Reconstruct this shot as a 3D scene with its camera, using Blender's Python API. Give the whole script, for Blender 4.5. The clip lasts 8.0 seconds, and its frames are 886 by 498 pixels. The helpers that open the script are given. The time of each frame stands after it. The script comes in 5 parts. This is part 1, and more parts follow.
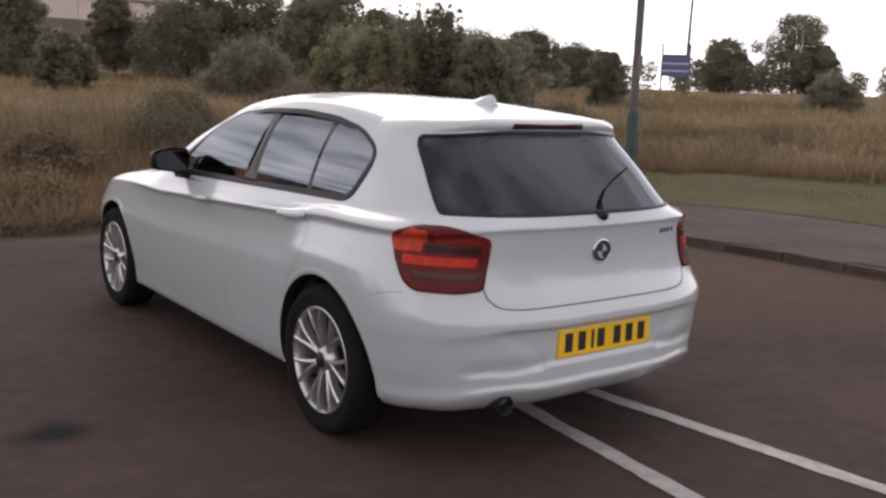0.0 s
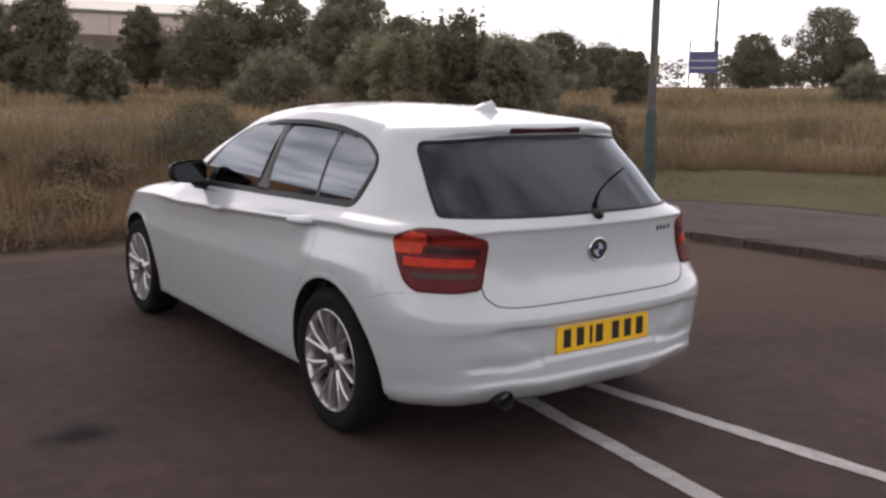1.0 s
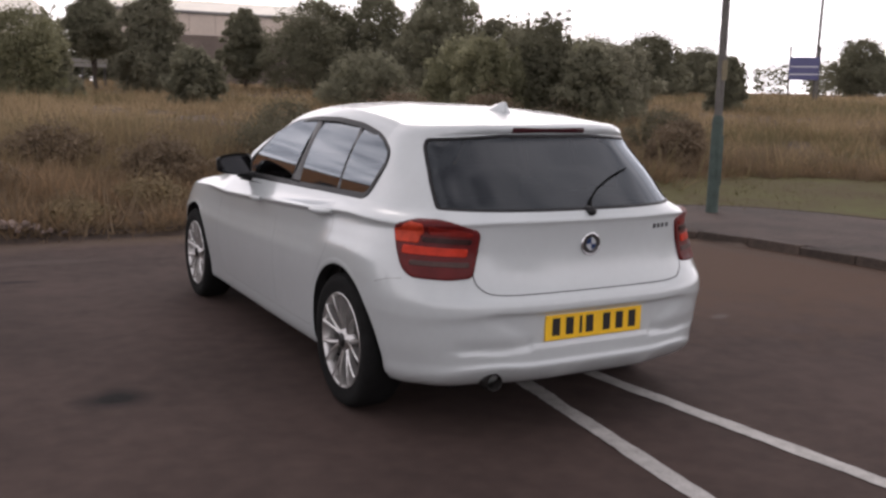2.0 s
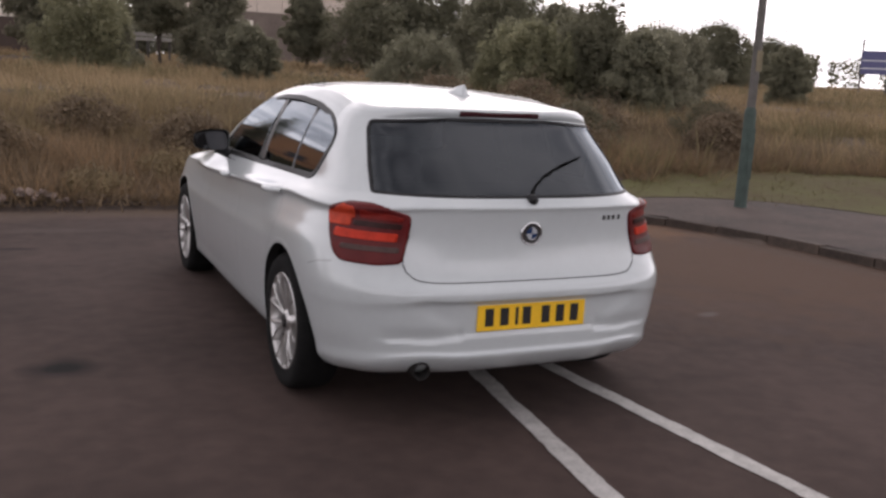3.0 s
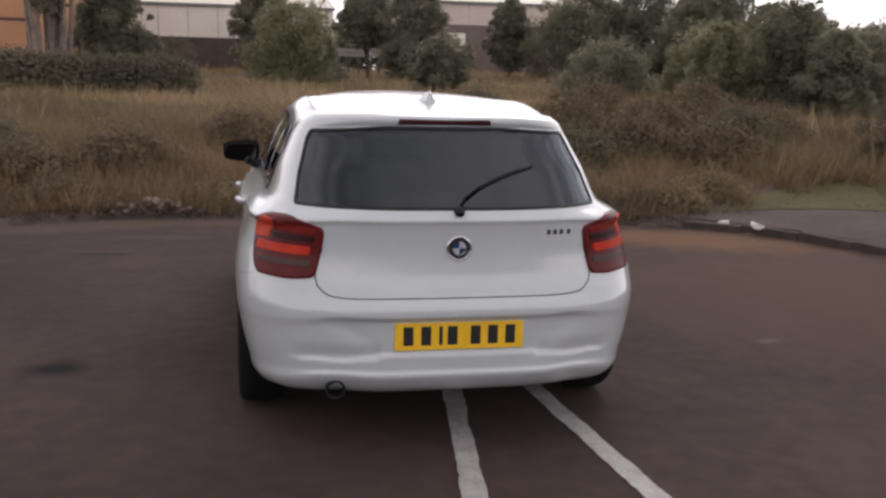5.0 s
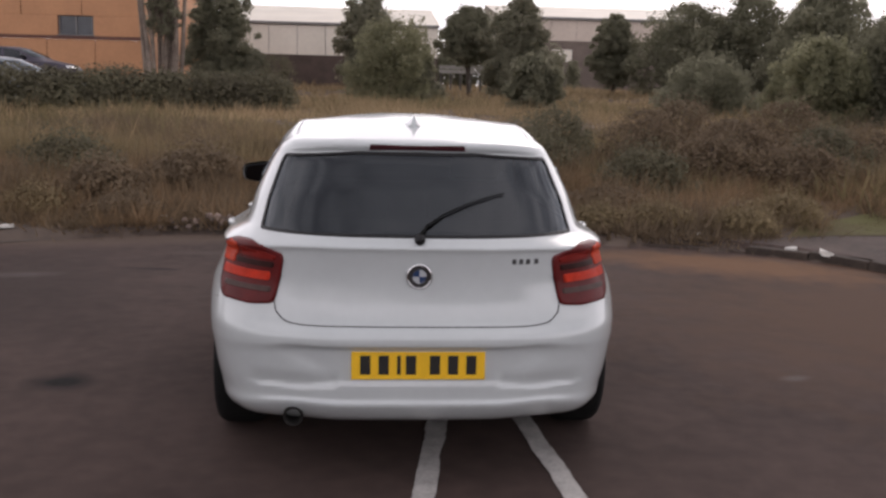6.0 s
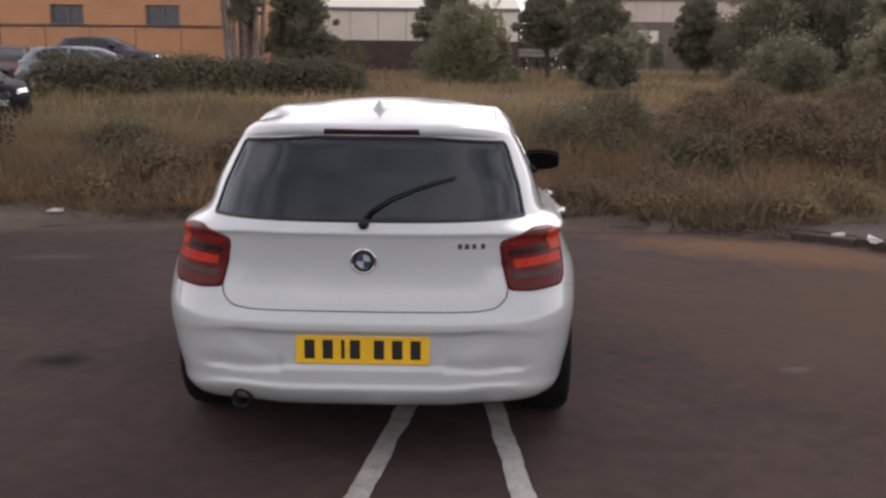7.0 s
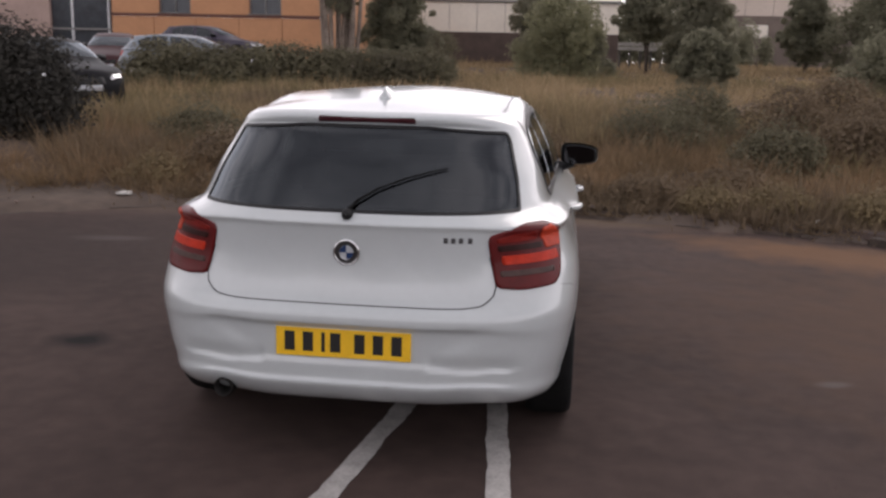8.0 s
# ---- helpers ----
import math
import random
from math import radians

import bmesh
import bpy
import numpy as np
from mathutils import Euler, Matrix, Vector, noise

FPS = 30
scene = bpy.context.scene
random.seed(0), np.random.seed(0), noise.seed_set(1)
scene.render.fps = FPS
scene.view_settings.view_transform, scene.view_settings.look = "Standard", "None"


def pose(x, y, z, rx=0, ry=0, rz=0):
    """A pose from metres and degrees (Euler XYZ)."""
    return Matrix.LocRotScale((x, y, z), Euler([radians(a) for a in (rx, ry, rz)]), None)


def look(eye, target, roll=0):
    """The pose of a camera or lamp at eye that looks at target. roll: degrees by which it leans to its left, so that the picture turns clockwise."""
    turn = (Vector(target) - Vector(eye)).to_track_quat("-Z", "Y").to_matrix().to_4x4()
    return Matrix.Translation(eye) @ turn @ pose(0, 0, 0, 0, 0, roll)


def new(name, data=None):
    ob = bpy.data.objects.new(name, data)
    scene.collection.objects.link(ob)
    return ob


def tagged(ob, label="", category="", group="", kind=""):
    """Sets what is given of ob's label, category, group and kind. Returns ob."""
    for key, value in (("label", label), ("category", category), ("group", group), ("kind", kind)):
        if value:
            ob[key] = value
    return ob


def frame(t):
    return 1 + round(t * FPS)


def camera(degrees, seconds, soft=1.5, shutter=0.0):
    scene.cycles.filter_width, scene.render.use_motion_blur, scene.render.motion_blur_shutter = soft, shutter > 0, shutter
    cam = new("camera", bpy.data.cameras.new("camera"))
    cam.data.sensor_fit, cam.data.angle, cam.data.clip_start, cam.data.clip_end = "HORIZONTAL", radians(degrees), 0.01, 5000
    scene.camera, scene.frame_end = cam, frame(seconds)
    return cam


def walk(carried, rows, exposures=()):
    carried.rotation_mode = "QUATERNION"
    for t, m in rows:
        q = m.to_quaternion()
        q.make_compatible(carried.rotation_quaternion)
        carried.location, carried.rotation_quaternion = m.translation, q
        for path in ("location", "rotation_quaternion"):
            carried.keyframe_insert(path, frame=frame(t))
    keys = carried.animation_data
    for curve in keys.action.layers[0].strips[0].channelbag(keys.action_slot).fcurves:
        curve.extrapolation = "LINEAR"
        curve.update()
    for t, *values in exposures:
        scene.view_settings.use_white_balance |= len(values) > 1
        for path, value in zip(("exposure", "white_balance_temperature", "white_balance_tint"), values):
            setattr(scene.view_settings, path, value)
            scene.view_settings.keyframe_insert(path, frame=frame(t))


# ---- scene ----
cam = camera(50.8, 8.0, soft=2.6, shutter=0.4)
PATH = [
    (0, (-2.724, -2.522, 1.446), (-1.541, -0.945, 1.112), 2.0),
    (0.5, (-2.692, -2.589, 1.452), (-1.522, -1.004, 1.111), 1.8),
    (1, (-2.702, -2.714, 1.464), (-1.576, -1.094, 1.137), 0.3),
    (1.2, (-2.684, -2.8, 1.45), (-1.594, -1.157, 1.113), 0.1),
    (2.5, (-2.293, -3.289, 1.465), (-1.405, -1.526, 1.145), 2.1),
    (3, (-1.984, -3.32, 1.467), (-1.151, -1.538, 1.105), 2.8),
    (3.5, (-1.664, -3.411, 1.472), (-0.91, -1.59, 1.133), 2.5),
    (4, (-1.377, -3.525, 1.486), (-0.784, -1.646, 1.142), 2.3),
    (4.5, (-1.079, -3.483, 1.482), (-0.577, -1.579, 1.135), 2.8),
    (5.8, (-0.289, -3.526, 1.532), (-0.109, -1.566, 1.18), 0.3),
    (6, (-0.183, -3.497, 1.542), (-0.032, -1.53, 1.211), 1.3),
    (6.5, (0.048, -3.431, 1.555), (0.136, -1.466, 1.191), 0.7),
    (7, (0.377, -3.48, 1.545), (0.338, -1.515, 1.179), 0.6),
    (7.5, (0.607, -3.363, 1.526), (0.448, -1.405, 1.152), 0.4),
    (8, (0.795, -3.311, 1.531), (0.546, -1.364, 1.146), 1.4),
]
walk(cam, [(t, look(eye, target, roll)) for t, eye, target, roll in PATH], exposures=[(0.0, -0.70, 6500, 19), (8.0, -0.70, 6500, 19)])

# ---- sky and sun ----
SUN_AZ, SUN_EL = radians(25), radians(34)
world = bpy.data.worlds.new("overcast")
scene.world = world
world.use_nodes = True
wn, wl = world.node_tree.nodes, world.node_tree.links
wn.clear()
w_out = wn.new("ShaderNodeOutputWorld")
w_sky = wn.new("ShaderNodeTexSky")
w_sky.sky_type, w_sky.sun_disc = "NISHITA", False
w_sky.sun_elevation, w_sky.sun_rotation = SUN_EL, SUN_AZ
w_sky.air_density, w_sky.dust_density = 1.0, 3.0
w_dim = wn.new("ShaderNodeMixRGB")
w_dim.blend_type = "MULTIPLY"
w_dim.inputs["Fac"].default_value = 1.0
w_dim.inputs["Color2"].default_value = (0.1, 0.1, 0.1, 1)
w_co = wn.new("ShaderNodeTexCoord")
w_map = wn.new("ShaderNodeMapping")
w_map.inputs["Scale"].default_value = (0.9, 1.5, 1.0)
w_noise = wn.new("ShaderNodeTexNoise")
w_noise.inputs["Scale"].default_value = 3.2
w_noise.inputs["Detail"].default_value = 6.0
w_noise.inputs["Roughness"].default_value = 0.5
w_ramp = wn.new("ShaderNodeValToRGB")
w_ramp.color_ramp.elements[0].position, w_ramp.color_ramp.elements[0].color = 0.34, (0.98, 0.99, 1.04, 1)
w_ramp.color_ramp.elements[1].position, w_ramp.color_ramp.elements[1].color = 0.62, (2.3, 2.23, 2.2, 1)
w_mid = w_ramp.color_ramp.elements.new(0.46)
w_mid.color = (1.6, 1.6, 1.63, 1)
w_mix = wn.new("ShaderNodeMixRGB")
w_mix.inputs["Fac"].default_value = 0.88
w_sep = wn.new("ShaderNodeSeparateXYZ")
w_rise = wn.new("ShaderNodeMapRange")  # thin bright cloud all round the horizon, denser overhead
w_rise.inputs["From Min"].default_value, w_rise.inputs["From Max"].default_value = 0.05, 0.6
w_rise.inputs["To Min"].default_value, w_rise.inputs["To Max"].default_value = 2.2, 0.95
w_over = wn.new("ShaderNodeMixRGB")
w_over.blend_type = "MULTIPLY"
w_over.inputs["Fac"].default_value = 1.0
w_bg = wn.new("ShaderNodeBackground")
w_bg.inputs["Strength"].default_value = 0.84
wl.new(w_sky.outputs["Color"], w_dim.inputs["Color1"])
# the clouds lie on a flat deck overhead
w_up = wn.new("ShaderNodeMath")
w_up.operation = "ADD"
w_up.inputs[1].default_value = 0.18
w_deck = wn.new("ShaderNodeVectorMath")
w_deck.operation = "DIVIDE"
w_three = wn.new("ShaderNodeCombineXYZ")
wl.new(w_sep.outputs["Z"], w_up.inputs[0])
for k in range(3):
    wl.new(w_up.outputs["Value"], w_three.inputs[k])
wl.new(w_co.outputs["Generated"], w_deck.inputs[0])
wl.new(w_three.outputs["Vector"], w_deck.inputs[1])
wl.new(w_deck.outputs["Vector"], w_map.inputs["Vector"])
wl.new(w_map.outputs["Vector"], w_noise.inputs["Vector"])
wl.new(w_noise.outputs["Fac"], w_ramp.inputs["Fac"])
wl.new(w_dim.outputs["Color"], w_mix.inputs["Color1"])
wl.new(w_ramp.outputs["Color"], w_mix.inputs["Color2"])
wl.new(w_co.outputs["Generated"], w_sep.inputs["Vector"])
wl.new(w_sep.outputs["Z"], w_rise.inputs["Value"])
wl.new(w_mix.outputs["Color"], w_over.inputs["Color1"])
wl.new(w_rise.outputs["Result"], w_over.inputs["Color2"])
wl.new(w_over.outputs["Color"], w_bg.inputs["Color"])
wl.new(w_bg.outputs["Background"], w_out.inputs["Surface"])

sun = new("sun", bpy.data.lights.new("sun", "SUN"))
sun.data.energy, sun.data.angle, sun.data.color = 1.0, radians(30), (1.0, 0.95, 0.88)
sun.matrix_world = look((30 * math.sin(SUN_AZ) * math.cos(SUN_EL), 30 * math.cos(SUN_AZ) * math.cos(SUN_EL), 30 * math.sin(SUN_EL)), (0, 0, 0))

# ---- materials ----
def material(name, colour, rough=0.6, metal=0.0, var=0.0, scale=8.0, bump=0.0, bump_scale=60.0, coat=0.0, colour2=None, island=0.0, obj_random=0.0, spec=0.5):
    """A surface with two scales of variation: broad patches and a fine grain with relief."""
    m = bpy.data.materials.new(name)
    m.use_nodes = True
    nt = m.node_tree
    b = nt.nodes["Principled BSDF"]
    b.inputs["Base Color"].default_value = (*colour, 1)
    b.inputs["Roughness"].default_value = rough
    b.inputs["Metallic"].default_value = metal
    b.inputs["Coat Weight"].default_value = coat
    b.inputs["Coat Roughness"].default_value = 0.06
    b.inputs["Specular IOR Level"].default_value = spec
    co = nt.nodes.new("ShaderNodeTexCoord")
    last = None
    if var > 0 or colour2:
        n1 = nt.nodes.new("ShaderNodeTexNoise")
        n1.inputs["Scale"].default_value, n1.inputs["Detail"].default_value = scale, 5.0
        n2 = nt.nodes.new("ShaderNodeTexNoise")
        n2.inputs["Scale"].default_value, n2.inputs["Detail"].default_value = scale * 9, 3.0
        nt.links.new(co.outputs["Object"], n1.inputs["Vector"])
        nt.links.new(co.outputs["Object"], n2.inputs["Vector"])
        mx = nt.nodes.new("ShaderNodeMixRGB")
        mx.inputs["Fac"].default_value = 0.4
        nt.links.new(n1.outputs["Fac"], mx.inputs["Color1"])
        nt.links.new(n2.outputs["Fac"], mx.inputs["Color2"])
        ramp = nt.nodes.new("ShaderNodeValToRGB")
        c2 = colour2 or tuple(c * (1 - var) for c in colour)
        c1 = colour if colour2 else tuple(min(1, c * (1 + var * 0.6)) for c in colour)
        ramp.color_ramp.elements[0].position, ramp.color_ramp.elements[0].color = 0.36, (*c2, 1)
        ramp.color_ramp.elements[1].position, ramp.color_ramp.elements[1].color = 0.64, (*c1, 1)
        nt.links.new(mx.outputs["Color"], ramp.inputs["Fac"])
        last = ramp.outputs["Color"]
    for amount, kind in ((island, "geo"), (obj_random, "obj")):
        if amount > 0:
            g = nt.nodes.new("ShaderNodeNewGeometry" if kind == "geo" else "ShaderNodeObjectInfo")
            mr = nt.nodes.new("ShaderNodeMapRange")
            mr.inputs["To Min"].default_value, mr.inputs["To Max"].default_value = 1 - amount, 1 + amount
            nt.links.new(g.outputs["Random Per Island" if kind == "geo" else "Random"], mr.inputs["Value"])
            mul = nt.nodes.new("ShaderNodeMixRGB")
            mul.blend_type = "MULTIPLY"
            mul.inputs["Fac"].default_value = 1.0
            mul.inputs["Color1"].default_value = (*colour, 1)
            if last:
                nt.links.new(last, mul.inputs["Color1"])
            nt.links.new(mr.outputs["Result"], mul.inputs["Color2"])
            last = mul.outputs["Color"]
    if last:
        nt.links.new(last, b.inputs["Base Color"])
    if bump > 0:
        nb = nt.nodes.new("ShaderNodeTexNoise")
        nb.inputs["Scale"].default_value, nb.inputs["Detail"].default_value = bump_scale, 4.0
        nt.links.new(co.outputs["Object"], nb.inputs["Vector"])
        bp = nt.nodes.new("ShaderNodeBump")
        bp.inputs["Strength"].default_value, bp.inputs["Distance"].default_value = bump, 0.01
        nt.links.new(nb.outputs["Fac"], bp.inputs["Height"])
        nt.links.new(bp.outputs["Normal"], b.inputs["Normal"])
    return m


def leafy(name, colour, colour2, scale, island, through_light=0.35):
    """A matt leaf or blade that lets some light through."""
    m = material(name, colour, rough=0.8, colour2=colour2, scale=scale, island=island, spec=0.15)
    nt = m.node_tree
    b, out = nt.nodes["Principled BSDF"], nt.nodes["Material Output"]
    tl = nt.nodes.new("ShaderNodeBsdfTranslucent")
    nt.links.new(b.inputs["Base Color"].links[0].from_socket, tl.inputs["Color"])
    mx = nt.nodes.new("ShaderNodeMixShader")
    mx.inputs["Fac"].default_value = through_light
    nt.links.new(b.outputs["BSDF"], mx.inputs[1])
    nt.links.new(tl.outputs["BSDF"], mx.inputs[2])
    nt.links.new(mx.outputs["Shader"], out.inputs["Surface"])
    return m


def glass_material(name, tint, rough=0.02, ior=1.6):
    """Tinted car glass: a clear pane with a mirror-like gloss."""
    m = bpy.data.materials.new(name)
    m.use_nodes = True
    nt = m.node_tree
    nt.nodes.clear()
    out = nt.nodes.new("ShaderNodeOutputMaterial")
    tr = nt.nodes.new("ShaderNodeBsdfTransparent")
    tr.inputs["Color"].default_value = (*tint, 1)
    gl = nt.nodes.new("ShaderNodeBsdfGlossy")
    gl.inputs["Roughness"].default_value = rough
    gl.inputs["Color"].default_value = (0.86, 0.93, 1.0, 1)
    fr = nt.nodes.new("ShaderNodeFresnel")
    fr.inputs["IOR"].default_value = ior
    mx = nt.nodes.new("ShaderNodeMixShader")
    nt.links.new(fr.outputs["Fac"], mx.inputs["Fac"])
    nt.links.new(tr.outputs["BSDF"], mx.inputs[1])
    nt.links.new(gl.outputs["BSDF"], mx.inputs[2])
    nt.links.new(mx.outputs["Shader"], out.inputs["Surface"])
    return m


M_PAINT = material("white_pearl_paint", (0.51, 0.545, 0.552), rough=0.3, coat=1.0, var=0.03, scale=3.0)
M_PAINT.node_tree.nodes["Principled BSDF"].inputs["Coat Roughness"].default_value = 0.12
M_PAINT.node_tree.nodes["Principled BSDF"].inputs["Coat IOR"].default_value = 1.6
M_BLACK = material("black_trim", (0.010, 0.010, 0.011), rough=0.45, var=0.3, scale=12, spec=0.3)
M_GLOSS = material("gloss_black_pillar", (0.02, 0.02, 0.021), rough=0.35, coat=0.1, spec=0.3, var=0.2, scale=10)
M_GLOSS.node_tree.nodes["Principled BSDF"].inputs["Coat IOR"].default_value = 1.45
M_SEAM = material("panel_gap", (0.035, 0.035, 0.037), rough=0.8, var=0.2, scale=20)
M_GAP = material("shallow_gap", (0.3, 0.3, 0.31), rough=0.8, var=0.2, scale=20)
M_UNDER = material("underbody_plastic", (0.01, 0.01, 0.01), rough=0.9, var=0.4, scale=9, bump=0.3)
M_TYRE = material("tyre_rubber", (0.009, 0.009, 0.009), rough=0.9, var=0.4, scale=14, bump=0.4, bump_scale=90, spec=0.2)
M_RIM = material("silver_alloy", (0.58, 0.57, 0.56), rough=0.3, metal=0.85, var=0.15, scale=10)
# darker metal for the disc set back behind the spokes
M_RIM_DARK = material("dark_rim_recess", (0.05, 0.047, 0.045), rough=0.7, metal=0.3, var=0.4, scale=10)
M_RUBBER = material("wiper_rubber", (0.012, 0.012, 0.012), rough=0.95, var=0.3, scale=20, spec=0.05)
M_MIRROR = material("dark_mirror", (0.045, 0.045, 0.048), rough=0.05, metal=1.0, var=0.05, scale=20)
M_CHROME = material("chrome", (0.75, 0.75, 0.76), rough=0.12, metal=1.0, var=0.06, scale=20)
M_REDDARK = material("dark_red_lens", (0.105, 0.009, 0.009), rough=0.4, coat=0.12, spec=0.15, var=0.25, scale=14, bump=0.1, bump_scale=150)
M_RED = material("bright_red_lens", (0.50, 0.036, 0.015), rough=0.45, coat=0.12, spec=0.1, var=0.25, scale=25, bump=0.15, bump_scale=220)
M_REDMID = material("mid_red_lens", (0.19, 0.014, 0.010), rough=0.45, coat=0.12, spec=0.1, var=0.25, scale=25, bump=0.15, bump_scale=220)
M_AMBER = material("orange_red_lens", (0.50, 0.055, 0.024), rough=0.45, coat=0.12, spec=0.1, var=0.3, scale=25, bump=0.15, bump_scale=220)
M_SMOKE = material("smoked_lens", (0.032, 0.012, 0.011), rough=0.45, coat=0.12, spec=0.1, var=0.3, scale=30)
M_BRAKE = material("dark_brake_lens", (0.055, 0.012, 0.016), rough=0.3, spec=0.3, var=0.2, scale=30)
M_CLEAR = material("grey_lens", (0.075, 0.045, 0.040), rough=0.45, coat=0.12, spec=0.1, var=0.25, scale=30)
M_PLATE = material("yellow_plate", (0.90, 0.53, 0.02), rough=0.4, var=0.08, scale=14)
M_NOTICE = material("faded_notice", (0.2, 0.165, 0.10), rough=0.7, var=0.3, scale=10)
M_INK = material("black_characters", (0.014, 0.013, 0.013), rough=0.5, var=0.2, scale=20)
M_BLUE = material("emblem_blue", (0.018, 0.042, 0.115), rough=0.2, coat=0.8, var=0.1, scale=40)
M_WHITE = material("emblem_white", (0.42, 0.44, 0.47), rough=0.25, coat=0.6, var=0.05, scale=40)
M_HEDGE = leafy("dark_hedge", (0.05, 0.047, 0.04), (0.033, 0.031, 0.027), 0.9, 0.2, 0.2)
M_BRUSH = leafy("brown_green_brush", (0.185, 0.17, 0.11), (0.12, 0.108, 0.075), 0.8, 0.2, 0.4)
M_GREYMETAL = material("badge_grey", (0.11, 0.11, 0.115), rough=0.4, metal=0.6, var=0.1, scale=40)
M_PIPE = material("sooty_steel", (0.02, 0.018, 0.017), rough=0.6, metal=0.6, var=0.5, scale=20)
M_SEAT = material("black_seat_cloth", (0.02, 0.019, 0.019), rough=0.9, var=0.4, scale=14, bump=0.3)
M_GLASS = glass_material("tinted_glass", (0.10, 0.10, 0.10), 0.05, 2.4)
M_REARGLASS = glass_material("privacy_glass", (0.075, 0.08, 0.085), 0.03, 1.66)

M_TARMAC = material("asphalt", (0.065, 0.0438, 0.038), rough=0.9, bump=0.6, bump_scale=160, var=0.3, scale=0.9, spec=0.2)


def blotched(m, blotches):
    """Adds soft-edged blotches, oil and dirt among them, of their own shape to a surface: (x, y, half length, half
    width, turn, colour, strength).
    """
    nt = m.node_tree
    b = nt.nodes["Principled BSDF"]
    last = b.inputs["Base Color"].links[0].from_socket
    co = nt.nodes.new("ShaderNodeTexCoord")
    noise_ = nt.nodes.new("ShaderNodeTexNoise")
    noise_.inputs["Scale"].default_value, noise_.inputs["Detail"].default_value = 3.5, 5.0
    nt.links.new(co.outputs["Object"], noise_.inputs["Vector"])
    for x, y, rx, ry, turn, colour, strength in blotches:
        mp = nt.nodes.new("ShaderNodeMapping")
        mp.vector_type = "TEXTURE"
        mp.inputs["Location"].default_value = (x, y, 0)
        mp.inputs["Rotation"].default_value = (0, 0, radians(turn))
        mp.inputs["Scale"].default_value = (rx, ry, 1)
        nt.links.new(co.outputs["Object"], mp.inputs["Vector"])
        ln = nt.nodes.new("ShaderNodeVectorMath")
        ln.operation = "LENGTH"
        nt.links.new(mp.outputs["Vector"], ln.inputs[0])
        ad = nt.nodes.new("ShaderNodeMath")
        ad.operation = "MULTIPLY_ADD"
        ad.inputs[1].default_value = 1.1
        nt.links.new(noise_.outputs["Fac"], ad.inputs[0])
        nt.links.new(ln.outputs["Value"], ad.inputs[2])
        mr = nt.nodes.new("ShaderNodeMapRange")
        mr.inputs["From Min"].default_value, mr.inputs["From Max"].default_value = 1.75, 0.95
        mr.inputs["To Max"].default_value = strength
        nt.links.new(ad.outputs["Value"], mr.inputs["Value"])
        mx = nt.nodes.new("ShaderNodeMixRGB")
        nt.links.new(mr.outputs["Result"], mx.inputs["Fac"])
        nt.links.new(last, mx.inputs["Color1"])
        mx.inputs["Color2"].default_value = (*colour, 1)
        last = mx.outputs["Color"]
    nt.links.new(last, b.inputs["Base Color"])


blotched(M_TARMAC, [
    (-1.80, 1.335, 0.19, 0.15, 0, (0.008, 0.0065, 0.0065), 1.0), (-1.7, 5.3, 0.5, 0.12, -5, (0.085, 0.066, 0.058), 0.5), (-3.08, 4.2, 0.34, 0.13, 8, (0.14, 0.115, 0.11), 0.8), (-2.05, 4.5, 0.28, 0.05, -8, (0.012, 0.01, 0.01), 0.8),
    # the one at (-3.4, 3.4) is a broad, weak darkening of the asphalt
    (3.9, 2.6, 2.6, 2.3, -24, (0.092, 0.054, 0.036), 0.85), (-3.4, 3.4, 1.5, 1.9, 0, (0.034, 0.024, 0.0215), 0.6), (3.2, 4.9, 1.6, 0.6, -24, (0.17, 0.09, 0.046), 0.8), (0.6, 6.25, 2.6, 0.4, 0, (0.115, 0.08, 0.056), 0.85), (-2.6, 6.05, 2.2, 0.42, 14, (0.10, 0.072, 0.056), 0.8), (4.6, 3.2, 0.25, 2.0, 6, (0.085, 0.062, 0.05), 0.5),
    (2.2, 1.4, 0.10, 0.05, 20, (0.13, 0.115, 0.105), 0.6), (-0.9, -0.9, 0.05, 0.03, 0, (0.25, 0.23, 0.21), 0.7),
])
M_LINE = material("worn_road_paint", (0.5, 0.48, 0.46), rough=0.8, colour2=(0.3, 0.285, 0.27), scale=9, bump=0.4, bump_scale=120)
M_KERB = material("kerb_concrete", (0.085, 0.063, 0.050), rough=0.95, colour2=(0.036, 0.027, 0.022), scale=5, bump=0.5, obj_random=0.25)
M_PAVE = material("pavement_asphalt", (0.066, 0.044, 0.036), rough=0.9, var=0.45, scale=1.3, bump=0.5, bump_scale=120)
M_SOIL = material("dry_ground", (0.115, 0.082, 0.062), rough=0.95, colour2=(0.062, 0.045, 0.036), scale=0.7, bump=0.8, bump_scale=12)
M_STRAW = leafy("dry_grass", (0.335, 0.225, 0.135), (0.17, 0.125, 0.075), 0.9, 0.3)
M_FIELD = leafy("pale_field_grass", (0.43, 0.315, 0.19), (0.27, 0.205, 0.12), 0.35, 0.2)
M_TALL = leafy("olive_brown_grass", (0.30, 0.235, 0.135), (0.20, 0.155, 0.092), 0.5, 0.25)
M_MOWN = leafy("mown_grass", (0.15, 0.145, 0.06), (0.125, 0.098, 0.052), 0.6, 0.35)
M_WEED = leafy("dark_weeds", (0.235, 0.175, 0.115), (0.15, 0.115, 0.08), 1.5, 0.25)
M_OLIVE = leafy("olive_weeds", (0.25, 0.205, 0.11), (0.17, 0.14, 0.078), 0.6, 0.25)
